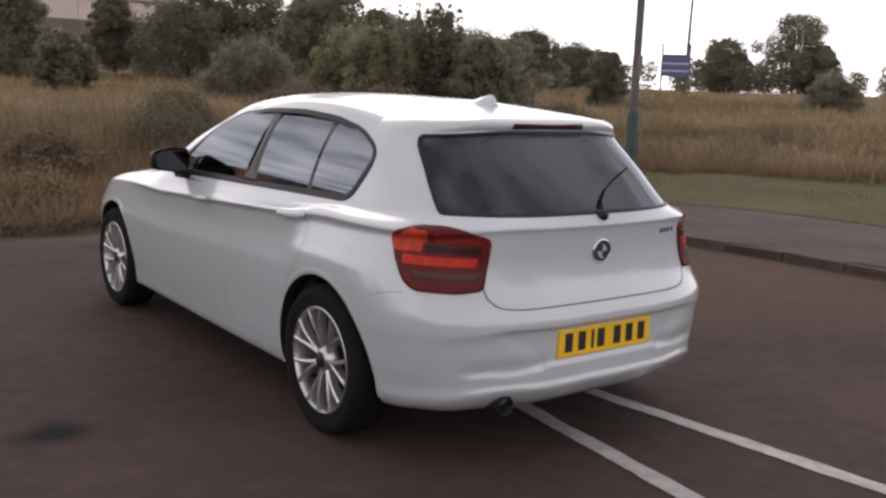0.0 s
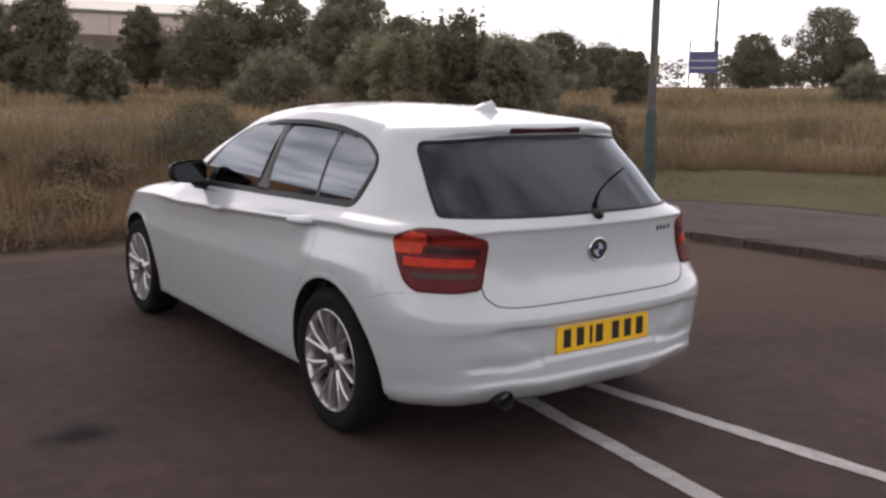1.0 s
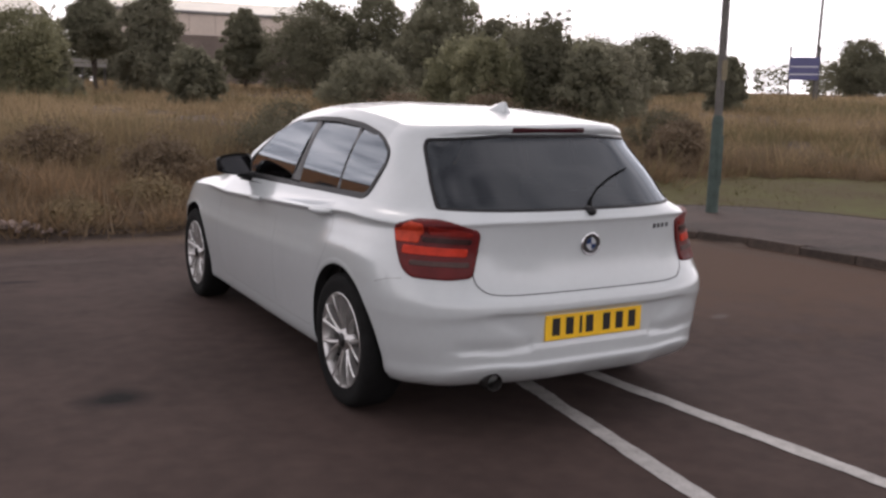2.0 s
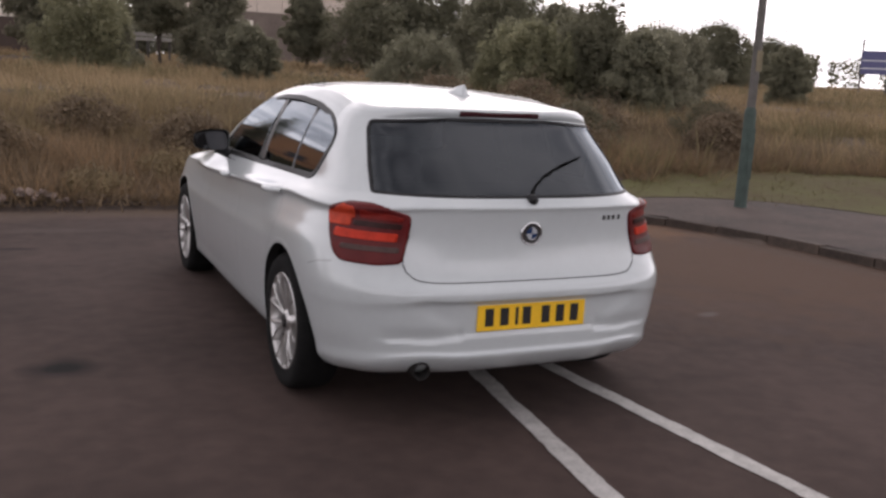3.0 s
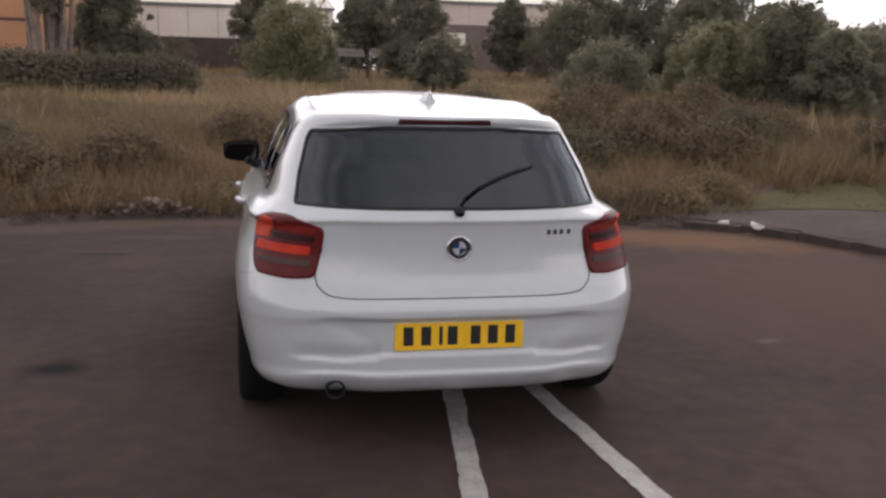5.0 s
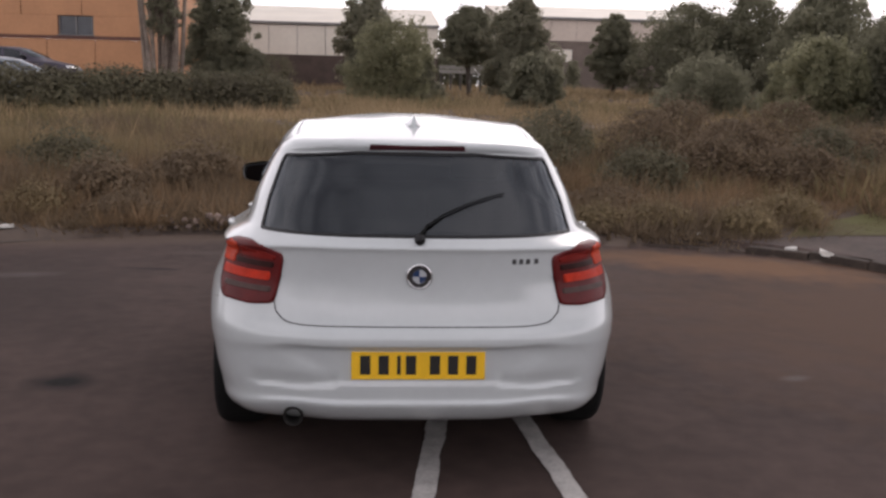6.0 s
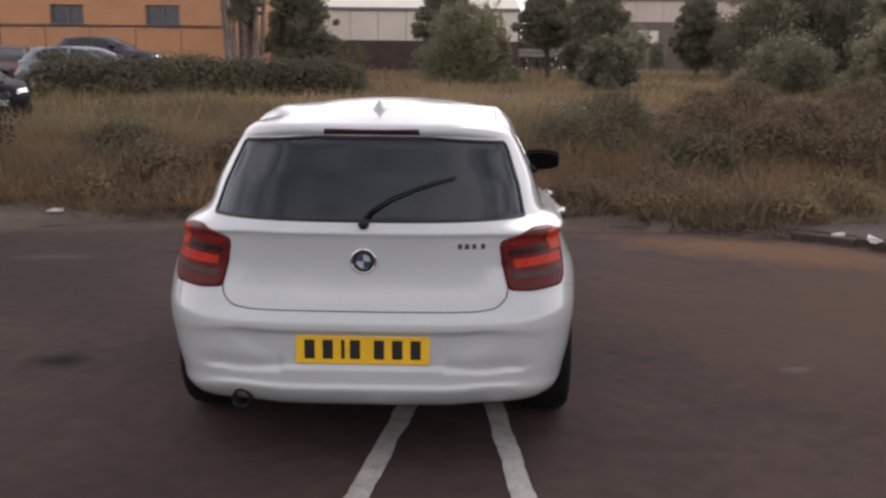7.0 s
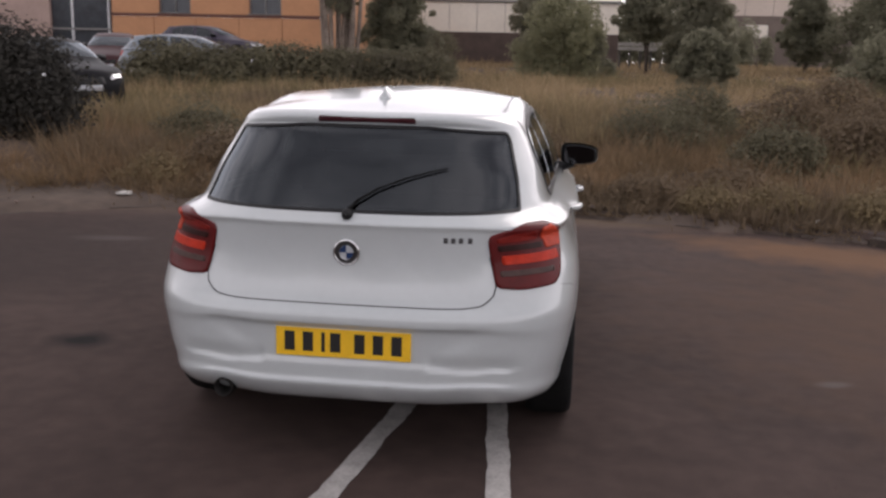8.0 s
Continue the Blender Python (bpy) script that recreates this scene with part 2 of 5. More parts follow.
# leaf colours lifted past real leaves, to stand in for haze over the trees
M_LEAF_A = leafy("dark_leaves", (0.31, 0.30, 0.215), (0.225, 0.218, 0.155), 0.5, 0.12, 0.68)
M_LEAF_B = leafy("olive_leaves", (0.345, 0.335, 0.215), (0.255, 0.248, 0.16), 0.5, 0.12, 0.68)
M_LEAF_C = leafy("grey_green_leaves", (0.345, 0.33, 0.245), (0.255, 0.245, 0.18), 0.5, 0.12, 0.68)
M_BARK = material("bark", (0.09, 0.07, 0.055), rough=0.9, var=0.5, scale=6, bump=0.8, bump_scale=30)
M_PALE_BARK = material("pale_peeling_bark", (0.26, 0.21, 0.17), rough=0.9, colour2=(0.10, 0.075, 0.06), scale=2.5, bump=0.8, bump_scale=20)
M_GALV = material("galvanised_steel", (0.13, 0.12, 0.11), rough=0.6, metal=0.35, var=0.35, scale=5)
M_TEAL = material("faded_green_paint", (0.05, 0.075, 0.064), rough=0.7, var=0.4, scale=6)
M_SIGN = material("sign_blue", (0.09, 0.09, 0.20), rough=0.5, var=0.1, scale=3)
M_PALEWOOD = material("weathered_pale_boards", (0.36, 0.34, 0.31), rough=0.8, var=0.2, scale=3)
M_SIGNW = material("sign_white", (0.6, 0.6, 0.62), rough=0.5, var=0.1, scale=3)
M_ORANGE = material("orange_cladding", (0.50, 0.25, 0.125), rough=0.7, var=0.1, scale=0.8)
M_PINK = material("pinkish_render", (0.40, 0.29, 0.25), rough=0.8, var=0.12, scale=0.8)
M_BAND = material("brown_band", (0.13, 0.05, 0.035), rough=0.6, var=0.2, scale=2)
M_WHITECLAD = material("cream_cladding", (0.72, 0.66, 0.57), rough=0.6, var=0.08, scale=0.5)
M_GREYCLAD = material("grey_cladding", (0.2, 0.19, 0.185), rough=0.7, var=0.15, scale=0.5)
M_BRICK = material("dark_plinth", (0.085, 0.06, 0.05), rough=0.85, var=0.3, scale=2)
M_TANCLAD = material("tan_cladding", (0.56, 0.47, 0.40), rough=0.7, var=0.1, scale=0.5)
M_WALL = material("weathered_brown_render", (0.16, 0.125, 0.105), rough=0.85, var=0.25, scale=0.8)
M_PANE = material("dark_window", (0.05, 0.055, 0.065), rough=0.15, var=0.3, scale=2)
M_LITTER = material("litter", (0.6, 0.58, 0.54), rough=0.7, var=0.2, scale=12, obj_random=0.25)
M_STONE = material("rubble", (0.20, 0.15, 0.125), rough=0.9, var=0.35, scale=12, obj_random=0.5)
M_SILVER = material("silver_blue_paint", (0.20, 0.23, 0.265), rough=0.35, metal=0.2, coat=0.4, var=0.05, scale=2)
M_DARKGREY = material("dark_grey_paint", (0.012, 0.012, 0.014), rough=0.45, coat=0.03, spec=0.1, var=0.1, scale=2)
M_DARKRED = material("dark_maroon_paint", (0.05, 0.016, 0.018), rough=0.45, coat=0.1, spec=0.2, var=0.1, scale=2)
M_PURPLE = material("dark_violet_paint", (0.05, 0.042, 0.062), rough=0.4, coat=0.2, var=0.1, scale=2, spec=0.3)

# ---- mesh helpers ----
def thing(name, label, category, m=None, group="", kind=""):
    ob = new(name)
    ob.matrix_world = m or Matrix()
    return tagged(ob, label, category, group, kind)


def mesh_object(name, data, mat, parent=None, label="", smooth=False):
    ob = new(name, data)
    if mat:
        data.materials.append(mat)
    if smooth:
        data.shade_smooth()
    if parent:
        ob.parent = parent
    return tagged(ob, label)


def part(name, bm, mat, parent=None, label="", smooth=False):
    """One bmesh as one mesh object under its thing or part."""
    me = bpy.data.meshes.new(name)
    bm.to_mesh(me)
    bm.free()
    return mesh_object(name, me, mat, parent, label, smooth)


def from_arrays(name, verts, faces, mat, parent=None, label="", smooth=False):
    me = bpy.data.meshes.new(name)
    me.from_pydata([tuple(v) for v in verts], [], [tuple(f) for f in faces])
    me.update()
    return mesh_object(name, me, mat, parent, label, smooth)


def quads(name, v, mat, parent=None, label="", n=4):
    """Loose faces of n corners each from an array (faces, n, 3)."""
    me = bpy.data.meshes.new(name)
    k = len(v)
    me.vertices.add(k * n)
    me.vertices.foreach_set("co", np.asarray(v, dtype=np.float32).reshape(-1))
    me.loops.add(k * n)
    me.loops.foreach_set("vertex_index", np.arange(k * n, dtype=np.int32))
    me.polygons.add(k)
    me.polygons.foreach_set("loop_start", np.arange(0, k * n, n, dtype=np.int32))
    me.polygons.foreach_set("loop_total", np.full(k, n, dtype=np.int32))
    me.update(calc_edges=True)
    return mesh_object(name, me, mat, parent, label)


def box(bm, x0, x1, y0, y1, z0, z1, bevel=0.0):
    made = bmesh.ops.create_cube(bm, size=1.0, matrix=Matrix.LocRotScale(((x0 + x1) / 2, (y0 + y1) / 2, (z0 + z1) / 2), None, (x1 - x0, y1 - y0, z1 - z0)))
    if bevel > 0:
        edges = list({e for v in made["verts"] for e in v.link_edges})
        bmesh.ops.bevel(bm, geom=edges, offset=bevel, segments=2, affect="EDGES", profile=0.5)
    return bm


def boxed(*args):
    return box(bmesh.new(), *args)


def lathe(profile, n=48, axis="x"):
    """A surface of revolution about an axis from (radius, along) points."""
    v, f = [], []
    for k in range(n):
        a = 2 * math.pi * k / n
        for r, s in profile:
            c, d = r * math.cos(a), r * math.sin(a)
            v.append((s, c, d) if axis == "x" else (c, s, d) if axis == "y" else (c, d, s))
    m = len(profile)
    for k in range(n):
        for i in range(m - 1):
            a, b = k * m + i, (k + 1) % n * m + i
            f.append((a, b, b + 1, a + 1))
    return v, f


def tube(points, radii, n=8):
    """A tapered tube along points."""
    v, f = [], []
    pts = [Vector(p) for p in points]
    for i, p in enumerate(pts):
        t = (pts[min(i + 1, len(pts) - 1)] - pts[max(i - 1, 0)]).normalized()
        side = t.cross(Vector((0.3, 0.9, 0.2))).normalized()
        up = side.cross(t)
        for k in range(n):
            a = 2 * math.pi * k / n
            v.append(p + (side * math.cos(a) + up * math.sin(a)) * radii[i])
    for i in range(len(pts) - 1):
        for k in range(n):
            a, b = i * n + k, i * n + (k + 1) % n
            f.append((a, b, b + n, a + n))
    f.append(tuple(range(n)))
    f.append(tuple(len(v) - 1 - k for k in range(n)))
    return v, f


def joined(*sets):
    v, f = [], []
    for a, b in sets:
        f += [tuple(i + len(v) for i in q) for q in b]
        v += list(a)
    return v, f


def spline(points, step=0.25):
    """An even polyline through plan points (Catmull-Rom)."""
    p = np.array([points[0]] + list(points) + [points[-1]], float)
    out = []
    for i in range(1, len(p) - 2):
        n = max(2, int(np.linalg.norm(p[i + 1] - p[i]) / step))
        for k in range(n):
            t = k / n
            out.append(0.5 * (2 * p[i] + (p[i + 1] - p[i - 1]) * t + (2 * p[i - 1] - 5 * p[i] + 4 * p[i + 1] - p[i + 2]) * t * t
                              + (3 * p[i] - p[i - 1] - 3 * p[i + 1] + p[i + 2]) * t ** 3))
    out.append(p[-2])
    return np.array(out)


def smooth01(t):
    t = np.clip(t, 0, 1)
    return t * t * (3 - 2 * t)

# ---- road, kerb, pavement, ground ----
KERB = spline([(4.95, -30), (4.95, -12), (4.93, -4), (4.92, 0), (4.9, 2.3), (4.78, 3.6), (4.5, 4.6), (4.0, 5.3), (3.35, 5.72), (2.5, 6.05), (1.5, 6.36), (0.4, 6.5), (-0.7, 6.46),
               (-1.8, 6.5), (-2.6, 6.38), (-3.3, 6.06), (-4.05, 5.58), (-4.7, 5.0), (-5.8, 3.9), (-7.6, 2.6), (-10, 1.8), (-14, 1.4), (-30, 1.2)], 0.2)
K_T = np.gradient(KERB, axis=0)
K_T /= np.linalg.norm(K_T, axis=1)[:, None]
K_N = np.stack([K_T[:, 1], -K_T[:, 0]], 1)  # away from the road


def beyond_kerb(x, y):
    """Metres from the kerb, positive away from the road, and the place along it."""
    q = np.stack([np.ravel(x), np.ravel(y)], 1)
    best, at = np.full(len(q), 1e9), np.zeros(len(q), int)
    for k in range(len(KERB)):
        d = np.hypot(q[:, 0] - KERB[k, 0], q[:, 1] - KERB[k, 1])
        hit = d < best
        best[hit], at[hit] = d[hit], k
    side = np.einsum("ij,ij->i", q - KERB[at], K_N[at])
    return np.where(side >= 0, best, -best).reshape(np.shape(x)), at.reshape(np.shape(x))


def wave(x, y, s, seed):
    """Soft rolling noise from a few sines."""
    r = np.random.RandomState(seed)
    z = 0
    for _ in range(6):
        a, f, p = r.uniform(0, 6.28), s * r.uniform(0.6, 1.9), r.uniform(0, 6.28)
        z = z + np.sin((x * math.cos(a) + y * math.sin(a)) * f + p) / 6
    return z


def land(x, y):
    """Height of the ground: level by the road, then rising gently over the waste land."""
    x, y = np.asarray(x, float), np.asarray(y, float)
    d, at = beyond_kerb(x, y)
    east = smooth01((KERB[at, 0] - 3.5) / 1.2)
    flat = 0.35 + 2.6 * east
    rise = np.maximum(d - flat, 0)
    z = 0.085 + 0.036 * np.minimum(rise, 46) + 0.012 * np.clip(rise - 46, 0, 60)
    z = z + 0.16 * smooth01(rise / 2.5) * (1 - smooth01((rise - 14) / 20)) * (1 + 0.9 * wave(x, y, 0.8, 3)) * (1 - 0.75 * east * smooth01((9 - rise) / 5))
    z = z + 0.15 * smooth01(rise / 8) * wave(x, y, 0.25, 5)
    lot = smooth01((-5.6 - 0.42 * (y - 8.2) - x) / 1.0) * smooth01((y - 6.6) / 1.2)  # the car park is level
    z = z * (1 - lot) + (0.5 + 0.065 * np.clip(y - 19, 0, 20)) * lot
    return np.where(d < 0.02, -0.06, np.where(d < 0.16, np.minimum(z, 0.05), z))


def grid_lines(lo, hi, fine_lo, fine_hi, fine, ratio=1.22):
    a = list(np.arange(fine_lo, fine_hi, fine))
    s, v = fine, fine_hi
    while v < hi:
        a.append(v)
        s *= ratio
        v += s
    s, v = fine, fine_lo - fine
    while v > lo:
        a.insert(0, v)
        s *= ratio
        v -= s
    return np.array([lo - 5] + a + [hi + 5])


gx, gy = grid_lines(-1500, 1500, -12, 14, 0.3), grid_lines(-1500, 1500, -2, 26, 0.3)
GX, GY = np.meshgrid(gx, gy)
GZ = land(GX, GY)
gv = np.stack([GX.ravel(), GY.ravel(), GZ.ravel()], 1)
nx = len(gx)
gf = [(j * nx + i, j * nx + i + 1, (j + 1) * nx + i + 1, (j + 1) * nx + i) for j in range(len(gy) - 1) for i in range(nx - 1)]
tagged(from_arrays("ground", gv, gf, M_SOIL, smooth=True), "dry brown soil of the waste land with rough grass", "ground", kind="structure")

# road: one sheet up to the kerb's foot
rv = [(p[0], p[1], 0.0) for p in KERB] + [(-30, -30, 0.0)]
bm = bmesh.new()
bm.faces.new([bm.verts.new(v) for v in reversed(rv)])
bmesh.ops.triangulate(bm, faces=bm.faces[:])
tagged(part("road", bm, M_TARMAC), "worn dark asphalt of a turning area", "road", kind="structure")


def stroke(name, x0, y0, x1, y1, width, z, label):
    """A painted line with ragged, worn edges."""
    rs = np.random.RandomState(int(abs(x0) * 1000) + 7)
    n = int(math.hypot(x1 - x0, y1 - y0) / 0.04)
    d = np.array([x1 - x0, y1 - y0]) / math.hypot(x1 - x0, y1 - y0)
    s = np.array([-d[1], d[0]])
    v = []
    for sign in (-1, 1):
        wob = np.convolve(rs.normal(0, 0.006, n + 9), np.ones(5) / 5, "same")[:n + 1] + rs.normal(0, 0.0018, n + 1)
        for k in range(n + 1):
            p = np.array([x0, y0]) + d * k * 0.04 + s * (sign * width / 2 + wob[k])
            v.append((p[0], p[1], z))
    f = [(k, k + 1, n + 2 + k, n + 1 + k) for k in range(n)]
    return tagged(from_arrays(name, v, f, M_LINE), label, "road marking", "painted road lines", "structure")


stroke("road_line", 0.243, 1.6, -0.683, -5.6, 0.092, 0.004, "worn white painted line on the asphalt")
stroke("road_line", 0.477, 1.6, 1.053, -5.6, 0.092, 0.004, "worn white painted line on the asphalt")


# kerb stones, each a worn block
seg = 0.6
length = np.concatenate([[0], np.cumsum(np.hypot(*np.diff(KERB, axis=0).T))])
kerb = tagged(new("kerb"), "low worn concrete kerb edged with dirt", "kerb", kind="structure")
bm = boxed(-0.296, 0.296, -0.015, 0.11, -0.12, 0.085, 0.012)
kerb_mesh = bpy.data.meshes.new("kerb_stone")
bm.to_mesh(kerb_mesh)
bm.free()
kerb_mesh.materials.append(M_KERB)
rs = np.random.RandomState(2)
for s in np.arange(18, length[-1] - 14, seg):
    x, y = np.interp(s, length, KERB[:, 0]), np.interp(s, length, KERB[:, 1])
    x2, y2 = np.interp(s + seg, length, KERB[:, 0]), np.interp(s + seg, length, KERB[:, 1])
    stone = new("kerb_stone", kerb_mesh)
    stone.parent = kerb
    low = -0.082 * (1 - float(smooth01((x - 3.2) / 1.3)))
    stone.matrix_world = pose((x + x2) / 2, (y + y2) / 2, low + rs.normal(0, 0.006), rs.normal(0, 1.2), rs.normal(0, 0.8), math.degrees(math.atan2(y2 - y, x2 - x)) + 180) @ Matrix.Scale(1, 4)
    stone.scale = (math.hypot(x2 - x, y2 - y) / 0.6, 1, 1)

# pavement round the right-hand bend, narrowing to nothing on the far side
sel = [k for k in range(len(KERB)) if KERB[k, 0] > 3.3]
wide = np.array([0.2 + 2.4 * float(smooth01((KERB[k, 0] - 3.5) / 1.2)) for k in sel])
inner = KERB[sel] + K_N[sel] * 0.09
outer = KERB[sel] + K_N[sel] * (0.11 + wide)[:, None]
rim = KERB[sel] + K_N[sel] * 0.15
lip = [0.087 - 0.082 * (1 - float(smooth01((KERB[k, 0] - 3.2) / 1.3))) for k in sel]
n = len(sel)
pv = [(p[0], p[1], z) for p, z in zip(inner, lip)] + [(p[0], p[1], 0.0895) for p in rim] + [(p[0], p[1], 0.099) for p in outer]
pf = [(r_ * n + i, r_ * n + i + 1, (r_ + 1) * n + i + 1, (r_ + 1) * n + i) for r_ in (0, 1) for i in range(n - 1)]
tagged(from_arrays("pavement", pv, pf, M_PAVE), "narrow reddish-grey asphalt pavement behind the kerb", "pavement", kind="structure")


# ---- grass ----
def blades(name, n, area, height, width, mat, label, seed, lean=0.5, keep=None, tuft=30, spread=0.16):
    """Bent blades in tussocks that spill outwards, scattered over plan area (x0, x1, y0, y1)."""
    r = np.random.RandomState(seed)
    k = max(1, n // tuft)
    cx, cy = r.uniform(area[0], area[1], k), r.uniform(area[2], area[3], k)
    d, at = beyond_kerb(cx, cy)
    ok = keep(cx, cy, d)
    cx, cy = cx[ok], cy[ok]
    k = len(cx)
    size = r.uniform(0.45, 1.5, k) * np.clip(0.9 + 0.7 * wave(cx, cy, 1.3, seed + 2), 0.35, 1.7)
    x, y, s = np.repeat(cx, tuft), np.repeat(cy, tuft), np.repeat(size, tuft)
    n = len(x)
    a, q = r.uniform(0, 6.28, n), spread * s * np.abs(r.normal(0, 1, n))
    x, y = x + np.cos(a) * q, y + np.sin(a) * q
    z = land(x, y) - 0.02
    h = height * s * r.uniform(0.45, 1.15, n)
    a = a + r.normal(0, 0.5, n)
    b = r.uniform(0, 6.28, n)
    w = width * r.uniform(0.6, 1.4, n)
    sx, sy = np.cos(b) * w, np.sin(b) * w
    l = lean * h * r.uniform(0.15, 1.3, n)
    lx, ly = np.cos(a) * l, np.sin(a) * l
    drop = np.clip(l / (h + 1e-6) - 0.6, 0, 0.5)
    p = np.zeros((n, 3, 3))
    p[:, 0] = np.stack([x - sx / 2, y - sy / 2, z], 1)
    p[:, 1] = np.stack([x + sx / 2, y + sy / 2, z], 1)
    p[:, 2] = np.stack([x + lx, y + ly, z + h * (1 - drop)], 1)
    return tagged(quads(name, p, mat, n=3), label, "grass", kind="stuff")


def waste(x, y, d):
    east = smooth01((KERB[beyond_kerb(x, y)[1], 0] - 3.5) / 1.2)
    lot = (x < -5.8 - 0.42 * (y - 8.2)) & (y > 7.0)
    bare = 0.8 * smooth01((-3.2 - x) / 1.2)  # trodden earth beside the road's end
    return (d > 0.16 + east * 6.4 + bare) & ~lot


def on_verge(x, y, d):
    e = smooth01((KERB[beyond_kerb(x, y)[1], 0] - 3.5) / 1.2)
    return (e > 0.02) & (d > 0.36 + 2.35 * e) & (d < 0.36 + 6.6 * e)


blades("dry_grass", 360000, (-7, 17, 3, 16), 0.30, 0.012, M_STRAW, "tall dry straw-coloured grass on the waste land", 11, 1.2, lambda x, y, d: waste(x, y, d) & (d < 7.5) & ((d > 1.1) | (wave(x, y, 1.5, 71) > -0.08)), 40, 0.13)
blades("dry_grass", 210000, (-12, 34, 0, 34), 0.36, 0.03, M_FIELD, "pale dry grass further back on the waste land", 12, 1.3, lambda x, y, d: waste(x, y, d) & (d >= 6) & (d < 24), 30, 0.25)
blades("dry_grass", 120000, (-25, 62, 22, 62), 0.34, 0.09, M_FIELD, "pale dry grass field rising to the buildings", 13, 1.3, lambda x, y, d: (d >= 20) & (d < 52) & ~((x < -8) & (y < 30)), 20, 0.5)
blades("weeds", 170000, (-7, 17, 5, 17), 0.34, 0.016, M_WEED, "dark weeds among the dry grass", 14, 1.0, lambda x, y, d: waste(x, y, d) & (d > 0.4) & (wave(x, y, 0.9, 31) > -0.1), 30, 0.16)
blades("green_weeds", 120000, (-12, 34, 6, 34), 0.4, 0.03, M_OLIVE, "olive-green weeds among the dry grass", 16, 1.0, lambda x, y, d: waste(x, y, d) & (d > 1.0) & (wave(x, y, 0.4, 41) > -0.02), 30, 0.25)
blades("mown_grass", 260000, (3.6, 17, -5, 13), 0.055, 0.014, M_MOWN, "short green mown grass verge beside the pavement", 15, 1.0, lambda x, y, d: on_verge(x, y, d), 10, 0.14)

blades("dry_grass", 60000, (-7, 5, 3.6, 8.2), 0.15, 0.012, M_STRAW, "flattened dead grass lying along the road edge", 19, 2.4, lambda x, y, d: waste(x, y, d) & (d < 1.1) & (wave(x, y, 1.6, 61) > 0.02), 30, 0.2)
blades("weeds", 110000, (-6, 5, 3.8, 8), 0.13, 0.026, M_WEED, "low brown leafy weeds spilling over the kerb", 17, 1.3, lambda x, y, d: waste(x, y, d) & (d < 1.0) & (wave(x, y, 2.2, 51) > -0.3), 40, 0.2)
blades("green_weeds", 70000, (-9, 1.5, 10.2, 16.6), 0.42, 0.02, M_TALL, "tall olive-brown grass before the low hedge", 18, 1.2, lambda x, y, d: waste(x, y, d) & (y < 12.9 + 0.3 * (x + 6) + 1.0 * smooth01(x + 1)), 30, 0.22)
# the mown verge's turf
sel = [k for k in range(len(KERB)) if KERB[k, 0] > 3.8]
vv, vf = [], []
for k in sel:
    e = float(smooth01((KERB[k, 0] - 3.5) / 1.2))
    for t in np.linspace(0, 1, 15):
        p = KERB[k] + K_N[k] * (0.115 + 0.2 + 2.4 * e + t * 4.2 * e)
        vv.append((p[0], p[1], 0.0))
vz = land(np.array([v[0] for v in vv]), np.array([v[1] for v in vv])) + 0.02
vv = [(v[0], v[1], max(z, 0.09)) for v, z in zip(vv, vz)]
vf = [(a * 15 + b, a * 15 + b + 1, a * 15 + b + 16, a * 15 + b + 15) for a in range(len(sel) - 1) for b in range(14)]
tagged(from_arrays("verge", vv, vf, M_MOWN, smooth=True), "mown green grass verge behind the pavement", "verge", kind="structure")

# ---- trees, shrubs and hedges ----
def leaf_cloud(r, centres, radii, count, size, squash=0.85):
    """Small leaf quads loosely round many overlapping clumps; none are buried deep inside a neighbour."""
    C, R = np.array(centres, np.float32), np.array(radii, np.float32)
    many = count * 3
    pick = r.choice(len(C), many, p=R.astype(float) ** 2 / np.sum(R.astype(float) ** 2))
    d = r.normal(size=(many, 3))
    d /= np.linalg.norm(d, axis=1)[:, None]
    c = C[pick] + d * (R[pick] * (0.45 + 1.05 * r.beta(2.0, 2.3, many)))[:, None] * [1, 1, squash]
    free = np.ones(many, bool)
    for k in range(len(C)):
        q = (c - C[k]) / [1, 1, squash]
        free &= (np.einsum("ij,ij->i", q, q) > (0.55 * R[k]) ** 2)
    keep = np.flatnonzero(free)[:count]
    c, d = c[keep], d[keep]
    n = len(keep)
    nrm = d + 0.38 * r.normal(size=(n, 3)) + [0, 0, 0.45]
    u = np.cross(nrm, r.normal(size=(n, 3)))
    u /= np.linalg.norm(u, axis=1)[:, None] + 1e-9
    v = np.cross(nrm, u)
    v /= np.linalg.norm(v, axis=1)[:, None] + 1e-9
    s = size * r.uniform(0.5, 1.5, n)[:, None]
    return np.stack([c - u * s * 0.5, c + v * s * 0.32, c + u * s * 0.5, c - v * s * 0.32], 1)


